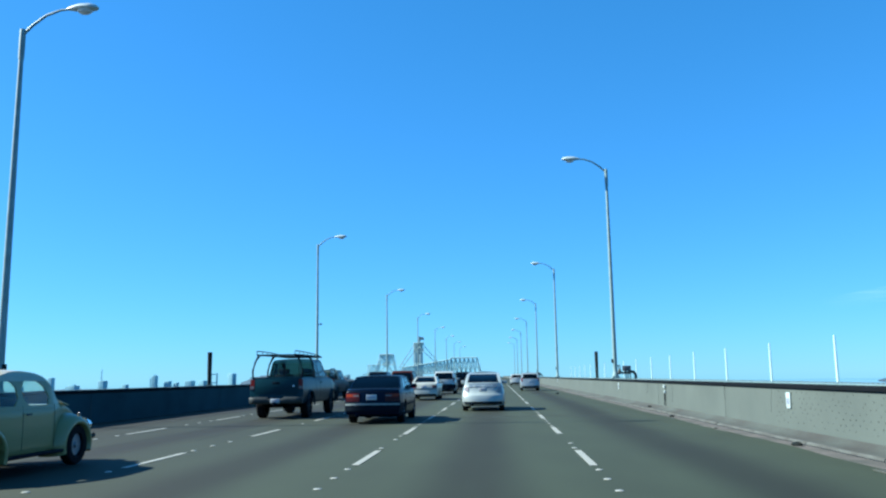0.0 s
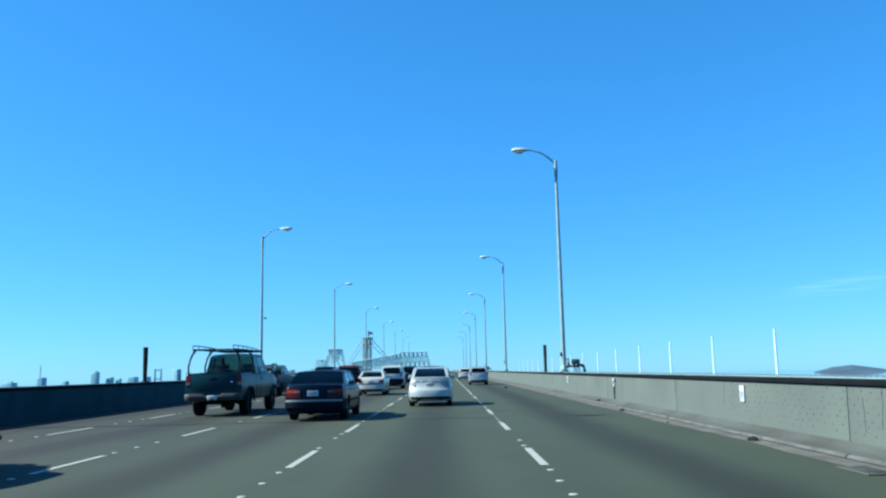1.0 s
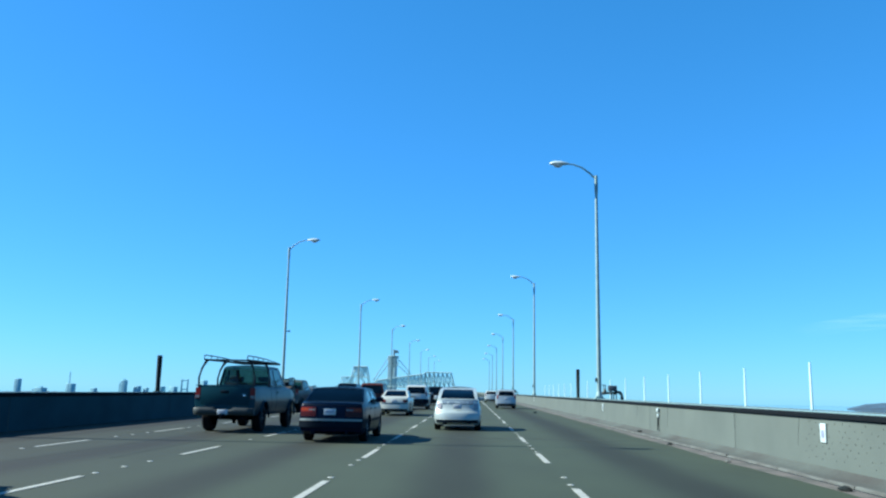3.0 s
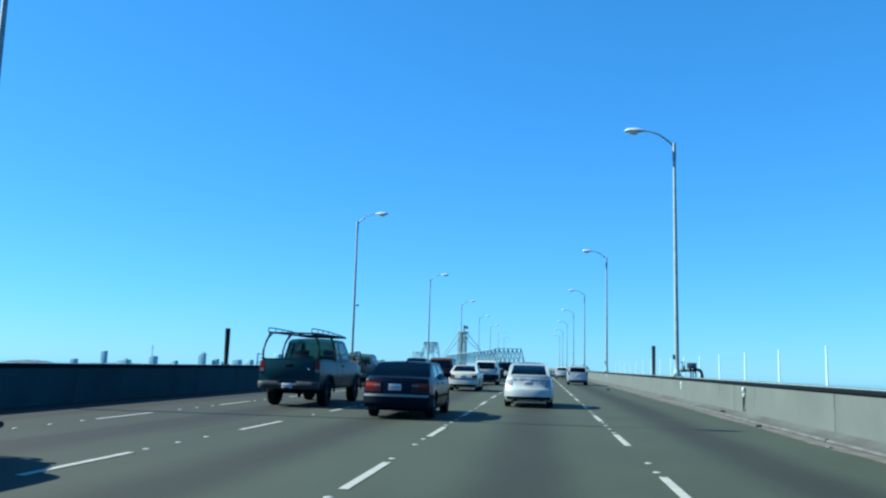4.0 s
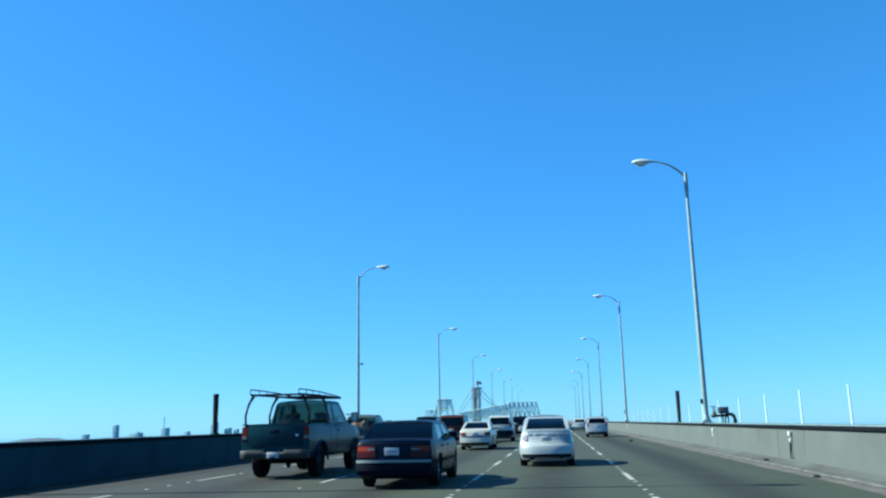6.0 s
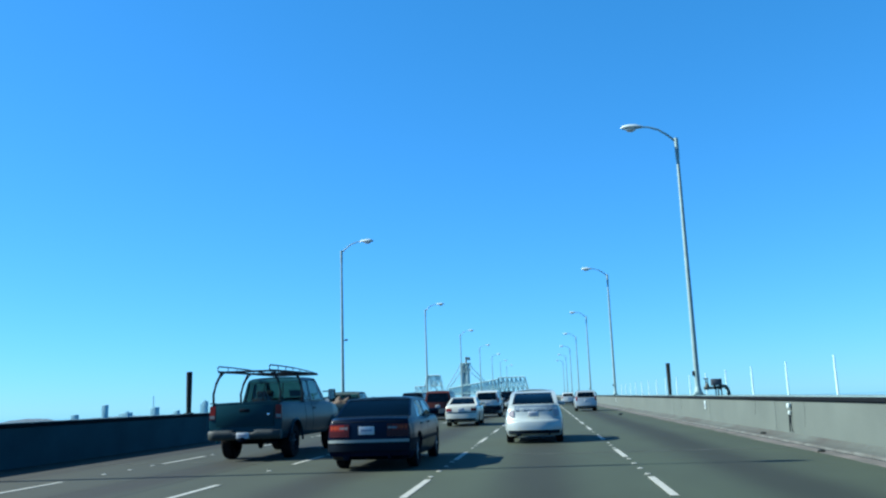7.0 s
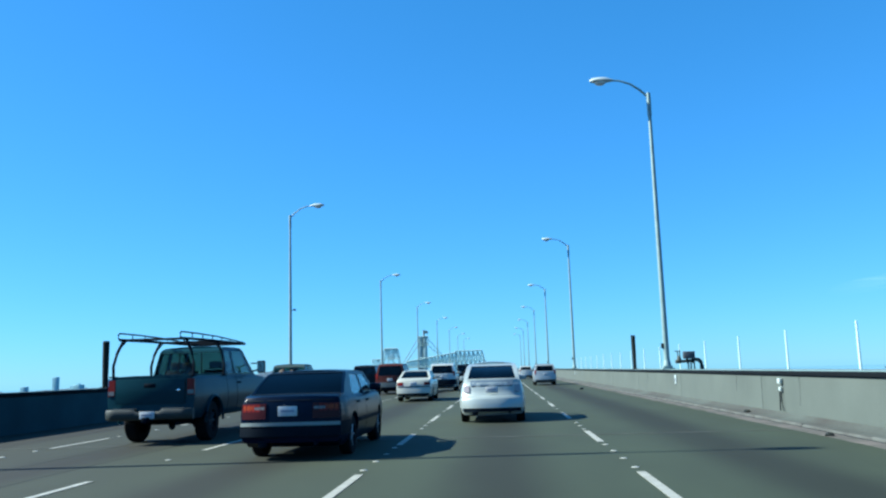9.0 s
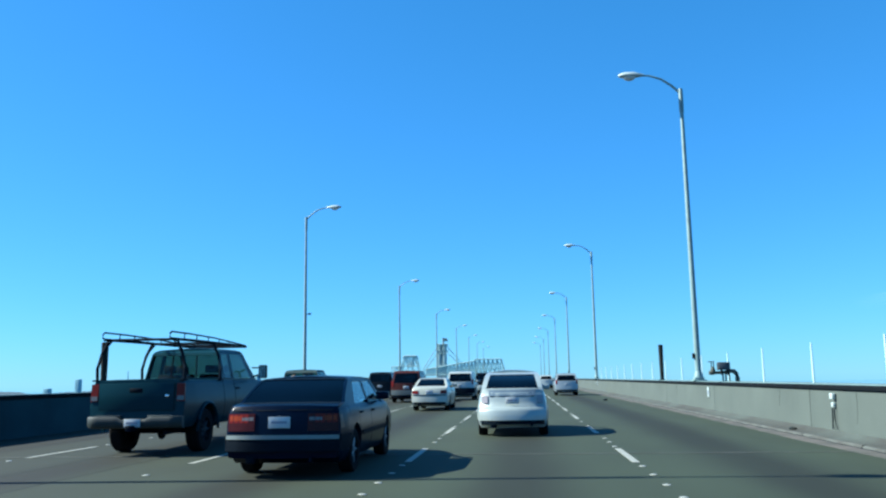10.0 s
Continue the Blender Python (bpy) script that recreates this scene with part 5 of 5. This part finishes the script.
# the newer viaduct beside the road, with its white masts
vd = thing("viaduct", "long pale concrete viaduct running beside the road", "bridge")
bm = bmesh.new()
extrude_y(bm, [(92, -5.2), (108, -5.2), (110, -3.6), (110, -2.8), (90, -2.8), (90, -3.6)], -150, 1700, 30)
part("deck", bm, M_CONC, vd)
bm = bmesh.new()
extrude_y(bm, [(90.0, -1.85), (90.0, -1.70), (90.4, -1.70), (90.4, -1.85)], -150, 1700, 2)
part("handrail", bm, M_CONC, vd)
bm = bmesh.new()
y = -60
while y < 700:
    box(bm, 90.05, 90.35, y, y + 0.5, -2.8, -1.85)
    y += 2.6
tagged(part("baluster", bm, M_CONC, vd), kind="stuff")
for k in range(19):
    y = -120 + k * 98
    part("pier", boxes((94, 106, y, y + 5, -40, -5.2), bevel=0.3), M_CONC, vd)


def white_mast():
    m = thing("white_mast", "slim white tapered mast standing on the viaduct", "lamp mast", "white masts on the viaduct")
    bm = bmesh.new()
    tube(bm, [(0, 0, 0), (0, 0, 7), (0, 0, 14.2)], [0.36, 0.33, 0.26], 10)
    part("shaft", bm, M_WHITE, m)
    part("foot", boxes((-0.6, 0.6, -0.6, 0.6, 0, 0.4), bevel=0.05), M_CONC, m)
    return m


wm = white_mast()
wm.matrix_basis = pose(97, 243, -2.8)
for k in range(1, 16):
    copy_thing(wm, pose(97, 243 + 57 * k, -2.8))


# a thin streak of cirrus low over the far shore
def cirrus_material():
    m = bpy.data.materials.new("cirrus")
    m.use_nodes = True
    nt = m.node_tree
    nt.nodes.remove(nt.nodes["Principled BSDF"])
    tc, n = nt.nodes.new("ShaderNodeTexCoord"), nt.nodes.new("ShaderNodeTexNoise")
    mp, rg = nt.nodes.new("ShaderNodeMapping"), nt.nodes.new("ShaderNodeMapRange")
    mp.inputs["Scale"].default_value = (2.2, 1, 9)
    n.inputs["Scale"].default_value, n.inputs["Detail"].default_value = 1.6, 7
    rg.inputs["From Min"].default_value, rg.inputs["From Max"].default_value = 0.35, 0.75
    rg.inputs["To Min"].default_value, rg.inputs["To Max"].default_value = 0.0, 0.05
    gr = nt.nodes.new("ShaderNodeTexGradient")
    gr.gradient_type = "SPHERICAL"
    ctr = nt.nodes.new("ShaderNodeMapping")
    ctr.inputs["Location"].default_value, ctr.inputs["Scale"].default_value = (-1, -1, -1), (2, 2, 2)
    mul = nt.nodes.new("ShaderNodeMath")
    mul.operation = "MULTIPLY"
    tr, df, mx = nt.nodes.new("ShaderNodeBsdfTransparent"), nt.nodes.new("ShaderNodeBsdfDiffuse"), nt.nodes.new("ShaderNodeMixShader")
    df.inputs["Color"].default_value = (0.9, 0.9, 0.9, 1)
    L = nt.links.new
    L(tc.outputs["Generated"], mp.inputs["Vector"])
    L(mp.outputs["Vector"], n.inputs["Vector"])
    L(n.outputs["Fac"], rg.inputs["Value"])
    L(tc.outputs["Generated"], ctr.inputs["Vector"])
    L(ctr.outputs["Vector"], gr.inputs["Vector"])
    L(gr.outputs["Fac"], mul.inputs[0])
    L(rg.outputs["Result"], mul.inputs[1])
    L(mul.outputs[0], mx.inputs[0])
    L(tr.outputs[0], mx.inputs[1])
    L(df.outputs[0], mx.inputs[2])
    L(mx.outputs[0], nt.nodes["Material Output"].inputs["Surface"])
    return m


bm = bmesh.new()
low, high = [], []
for k in range(25):
    u = k / 24
    a = radians(19.0 + 12.5 * u)
    d = 4300
    z = d * math.tan(radians(3.9 + 1.7 * u))
    t = 30 + 25 * u
    low.append(bm.verts.new((d * math.sin(a), d * math.cos(a), z - t)))
    high.append(bm.verts.new((d * math.sin(a) + 40, d * math.cos(a) + 80, z + t)))
for k in range(24):
    bm.faces.new((low[k], low[k + 1], high[k + 1], high[k]))
cloud = tagged(link("cloud", bm, cirrus_material()), "thin white streak of cirrus low in the sky", "cloud", kind="structure")
cloud.visible_shadow = False

# ---- roadside fittings ----
M_VALVE = material("weathered_green_pipe", (0.045, 0.065, 0.058), 0.7, var=0.2, scale=9, tint=(0.07, 0.06, 0.045), spec=0.3)
M_CASE = material("dark_grey_case", (0.045, 0.06, 0.075), 0.6, var=0.12, scale=6, spec=0.3)
VALVE_Y = 39.8
def marker_post(at, h, label):
    p = thing("marker_post", label, "post", at=at)
    bm = bmesh.new()
    tube(bm, [(0, 0, 0), (0, 0, h * 0.6), (0, 0, h)], [0.085, 0.1, 0.105], 12)
    part("shaft", bm, M_RUST, p)
    bm = bmesh.new()
    tube(bm, [(0, 0, h), (0, 0, h + 0.05)], [0.115, 0.09], 12)
    part("cap", bm, M_BLACK, p)
    part("foot", boxes((-0.13, 0.13, -0.13, 0.13, -0.005, 0.04), bevel=0.008), M_RUST, p)
    return p


marker_post((6.22, 51.6, 1.065), 1.6, "dark weathered post standing on the parapet")
marker_post((-12.9, 36.5, 1.065), 1.45, "dark weathered post on the shaded parapet")


def valve_unit(at):
    """A hose outlet over the parapet: a thick pipe bend rises outside it, runs across on props and ends in a hand valve; a box sits on the pipe."""
    v = thing("hose_outlet", "weathered green pipe with hand valve and box over the parapet", "pipework", at=at)
    bm = bmesh.new()
    tube(bm, [(-0.28, 0, 0.28), (-0.1, 0, 0.285), (0.1, 0, 0.30), (0.22, 0, 0.335), (0.32, 0, 0.32), (0.39, 0, 0.24), (0.42, 0, 0.12), (0.43, 0, -0.5)], [0.05, 0.05, 0.055, 0.065, 0.07, 0.07, 0.07, 0.07], 14)
    pipe = part("pipe_bend", bm, M_VALVE, v)
    for x in (-0.06, 0.12):
        bm = bmesh.new()
        tube(bm, [(x - 0.025, 0, 0.29), (x + 0.025, 0, 0.295)], 0.085, 14)
        part("flange", bm, M_RUST, pipe)
    bm = bmesh.new()
    tube(bm, [(-0.27, 0, 0.28), (-0.33, 0, 0.285), (-0.41, 0, 0.28), (-0.46, 0, 0.27)], [0.05, 0.075, 0.065, 0.06], 14)
    tube(bm, [(-0.335, 0, 0.30), (-0.335, 0, 0.36), (-0.335, 0, 0.43), (-0.335, 0, 0.48)], [0.07, 0.08, 0.06, 0.045], 12)
    valve = part("valve", bm, M_VALVE, v)
    for x in (-0.375, -0.305):
        bm = bmesh.new()
        tube(bm, [(x, 0, 0.44), (x, 0, 0.63)], 0.016, 8)
        part("stem", bm, M_RUST, valve)
    bm = bmesh.new()
    tube(bm, [(-0.47, 0, 0.63), (-0.28, 0, 0.64)], 0.014, 8)
    tube(bm, [(-0.34, -0.09, 0.635), (-0.34, 0.09, 0.635)], 0.014, 8)
    part("handle", bm, M_RUST, valve)
    cab_ = part("cabinet", boxes((-0.18, 0.19, -0.11, 0.13, 0.365, 0.615), bevel=0.018), M_CASE, v, "dark grey metal box")
    part("door", boxes((-0.15, 0.16, -0.118, -0.108, 0.39, 0.59), bevel=0.004), M_CASE, cab_)
    part("prop", boxes((-0.055, -0.005, -0.03, 0.03, 0.0, 0.30), (-0.10, 0.04, -0.07, 0.07, 0.0, 0.02), bevel=0.005), M_GALV, v, "pale galvanised prop")
    for x in (0.06, 0.17):
        part("prop", boxes((x - 0.02, x + 0.02, -0.02, 0.02, -0.01, 0.28), bevel=0.005), M_RUST, v)
    return v


valve_unit((6.22, VALVE_Y, 1.079))
valve_unit((6.22, 122.0, 1.079))


def wall_plate(y):
    p = thing("wall_plate", "small white number plate fixed to the parapet face", "sign", "plates under the lamps", at=(6.045, y, 0.72))
    part("panel", boxes((-0.012, 0.012, -0.11, 0.11, -0.16, 0.16), bevel=0.003), M_LAMP, p)
    part("plate_bar", boxes((-0.0155, -0.0125, -0.06, 0.06, -0.08, 0.05)), M_BAR, p)
    return p


for y in (43.5 - 42 - 2.3 + 18.3, 41.4, 83.2):
    wall_plate(y)

jb = thing("junction_box", "white junction box with cables down the parapet face", "box", at=(6.045, 30.0, 0.0))
part("case", boxes((-0.07, 0.006, -0.075, 0.075, 0.78, 0.895), bevel=0.012), M_LAMP, jb)
part("lower_case", boxes((-0.055, 0.006, -0.05, 0.05, 0.62, 0.71), bevel=0.01), M_LAMP, jb)
for dy in (-0.05, 0.06):
    bm = bmesh.new()
    tube(bm, [(-0.03, dy, 0.6), (-0.03, dy + 0.02, 0.4), (-0.025, dy * 2.2, 0.18)], 0.014, 6)
    part("cable", bm, M_BLACK, jb)

# control cabinet and camera on one lamp post by the shaded parapet
pc = thing("pole_cabinet", "grey control cabinet strapped to a lamp post", "cabinet", at=(-14.3, 65.0, 0.9))
part("case", boxes((0.13, 0.55, -0.25, 0.2, 0.35, 0.95), bevel=0.02), M_BUMPER, pc)
part("strap", boxes((-0.15, 0.16, -0.15, 0.15, 0.42, 0.46), (-0.15, 0.16, -0.15, 0.15, 0.84, 0.88)), M_GALV, pc)
pcam = thing("traffic_camera", "small traffic camera on a bracket high on a post", "camera", at=(-14.3, 65.0, 5.6))
bm = bmesh.new()
tube(bm, [(0.08, 0, 0), (0.3, -0.05, 0.02)], 0.025, 6)
part("bracket", bm, M_GALV, pcam)
bm = bmesh.new()
tube(bm, [(0.3, -0.2, 0.02), (0.3, 0.12, 0.04)], 0.07, 10)
part("housing", bm, M_BUMPER, pcam)

# expansion joints across the deck
for y, w_, mt in ((27.0, 0.06, M_KERB), (-0.5, 0.06, M_KERB), (60.5, 0.06, M_KERB), (91.0, 0.06, M_KERB)):
    bm = bmesh.new()
    n = 40
    x0, x1 = -12.65, 5.45
    va, vb = [], []
    for k in range(n + 1):
        x = x0 + (x1 - x0) * k / n
        d = 0.02 * noise.noise((x * 0.8, y, 0))
        va.append(bm.verts.new((x, y + d, 0.0035)))
        vb.append(bm.verts.new((x, y + w_ + d + 0.015 * noise.noise((x * 2, y, 4)), 0.0035)))
    for k in range(n):
        bm.faces.new((va[k], va[k + 1], vb[k + 1], vb[k]))
    ext = bmesh.ops.extrude_face_region(bm, geom=bm.faces[:])
    bmesh.ops.translate(bm, vec=(0, 0, 0.002), verts=[g for g in ext["geom"] if isinstance(g, bmesh.types.BMVert)])
    tagged(link("expansion_joint", bm, mt), "narrow expansion joint across the road deck", "joint", kind="structure")

# tarred seams that wander along the lanes
for x, y0, y1, seed in ((-7.9, 6.0, 60.0, 1.0), (-6.6, 18.0, 48.0, 2.0), (-10.6, 14.0, 52.0, 5.0)):
    def seam(y, d=0.0, x=x, seed=seed):
        return x + d + 0.22 * noise.noise((y * 0.11, seed, 0.0)) + 0.05 * noise.noise((y * 0.6, seed, 2.0))
    bm = strip(bmesh.new(), seam, lambda y: seam(y, 0.035 + 0.012 * noise.noise((y * 1.7, seed, 5.0))), 0.0025, 0.5, y0, y1)
    tagged(link("road_seam", bm, M_SEAM), "thin dark tarred seam wandering along the lane", "seam", kind="structure")

# litter along the kerb
def litter(at, r, mat, label):
    bm = bmesh.new()
    bmesh.ops.create_icosphere(bm, subdivisions=2, radius=r)
    for v in bm.verts:
        k = 1 + 0.5 * noise.noise(v.co / r * 1.7 + Vector(at))
        v.co = Vector((v.co.x * k * 1.3, v.co.y * k * 1.5, max(0, v.co.z * k * 0.7 + r * 0.35)))
    ob = link("litter", bm, mat, smooth=30)
    ob.location = at
    return tagged(ob, label, "litter", "litter along the kerb")


litter((5.15, 20.0, 0.003), 0.045, M_KERB, "crumpled pale scrap lying by the kerb")
litter((5.3, 25.5, 0.003), 0.06, M_RUST, "small brown scrap lying by the kerb")
litter((5.82, 32.0, 0.052), 0.06, M_RUST, "small brown scrap lying on the kerb")
litter((4.2, 58.0, 0.003), 0.09, M_BLACK, "dark scrap of rubber lying in the kerb lane")
litter((5.35, 15.2, 0.003), 0.07, M_RUST, "small brown scrap lying by the kerb")


# hairline cracks and drips on the parapet face
def wall_crack(y, z, length, lean, seed):
    bm = bmesh.new()
    n = 14
    rows = []
    for k in range(n + 1):
        u = k / n
        zz = z - length * u
        yy = y + lean * u + 0.03 * noise.noise((u * 4.0, seed, 0.0))
        wd = 0.005 * (1 - 0.7 * u)
        xx = 6.049 + 0.021 * zz
        rows.append([bm.verts.new(q) for q in ((xx - 0.003, yy, zz), (xx - 0.003, yy + wd, zz), (xx + 0.004, yy + wd, zz), (xx + 0.004, yy, zz))])
    for p, q in zip(rows, rows[1:]):
        for i in range(4):
            bm.faces.new((p[i], p[(i + 1) % 4], q[(i + 1) % 4], q[i]))
    bm.faces.new(rows[0])
    bm.faces.new(rows[-1][::-1])
    return tagged(link("wall_crack", bm, M_BLACK), "thin dark crack running down the parapet face", "crack", kind="structure")


for k, (y, z, ln, lean) in enumerate(((12.2, 0.93, 0.55, 0.05), (12.75, 0.8, 0.5, -0.05), (18.6, 0.94, 0.5, 0.08), (22.4, 0.92, 0.35, -0.04), (28.9, 0.94, 0.6, 0.05), (33.6, 0.93, 0.4, 0.1), (47.3, 0.92, 0.45, 0.0))):
    wall_crack(y, z, ln, lean, k * 3.1)

# storm drain in the gutter: cast frame, pale bars, dark sheet for the shade
drain = thing("drain_grate", "cast iron gutter drain with worn pale bars", "drain", at=(5.18, 11.0, 0.0))
part("drain_shade", boxes((-0.17, 0.17, -0.36, 0.36, 0.004, 0.008)), M_RUST, drain, "flat dark sheet for the shade under the bars")
part("frame", boxes((-0.20, -0.17, -0.39, 0.39, 0.004, 0.020), (0.17, 0.20, -0.39, 0.39, 0.004, 0.020), (-0.17, 0.17, -0.39, -0.36, 0.004, 0.020), (-0.17, 0.17, 0.36, 0.39, 0.004, 0.020), bevel=0.003), M_VALVE, drain)
for k in range(7):
    y = -0.30 + 0.10 * k
    part("bar", boxes((-0.168, 0.168, y - 0.02, y + 0.02, 0.009, 0.018), bevel=0.003), M_KERB, drain)

# small open holes left by the formwork in one stretch of the parapet face
bm = bmesh.new()
for i in range(26):
    for j in range(7):
        if random.random() < 0.2:
            continue
        zz = 0.28 + 0.10 * j + random.uniform(-0.02, 0.02)
        yy = 11.4 + 0.27 * i + 0.13 * (j % 2) + random.uniform(-0.04, 0.04)
        rr = random.uniform(0.007, 0.013)
        xx = 6.049 + 0.021 * zz
        ring = [[bm.verts.new((xx + dx, yy + rr * k * math.cos(a), zz + rr * k * math.sin(a))) for a in [math.pi * q / 4 for q in range(8)]] for dx, k in ((0.004, 1.0), (-0.003, 1.0), (0.002, 0.5))]
        for p, q in zip(ring, ring[1:]):
            for n in range(8):
                bm.faces.new((p[n], p[(n + 1) % 8], q[(n + 1) % 8], q[n]))
        bm.faces.new(ring[2])
tagged(link("form_hole", bm, M_RUST), "rows of small dark holes in the parapet face", "hole", kind="stuff")
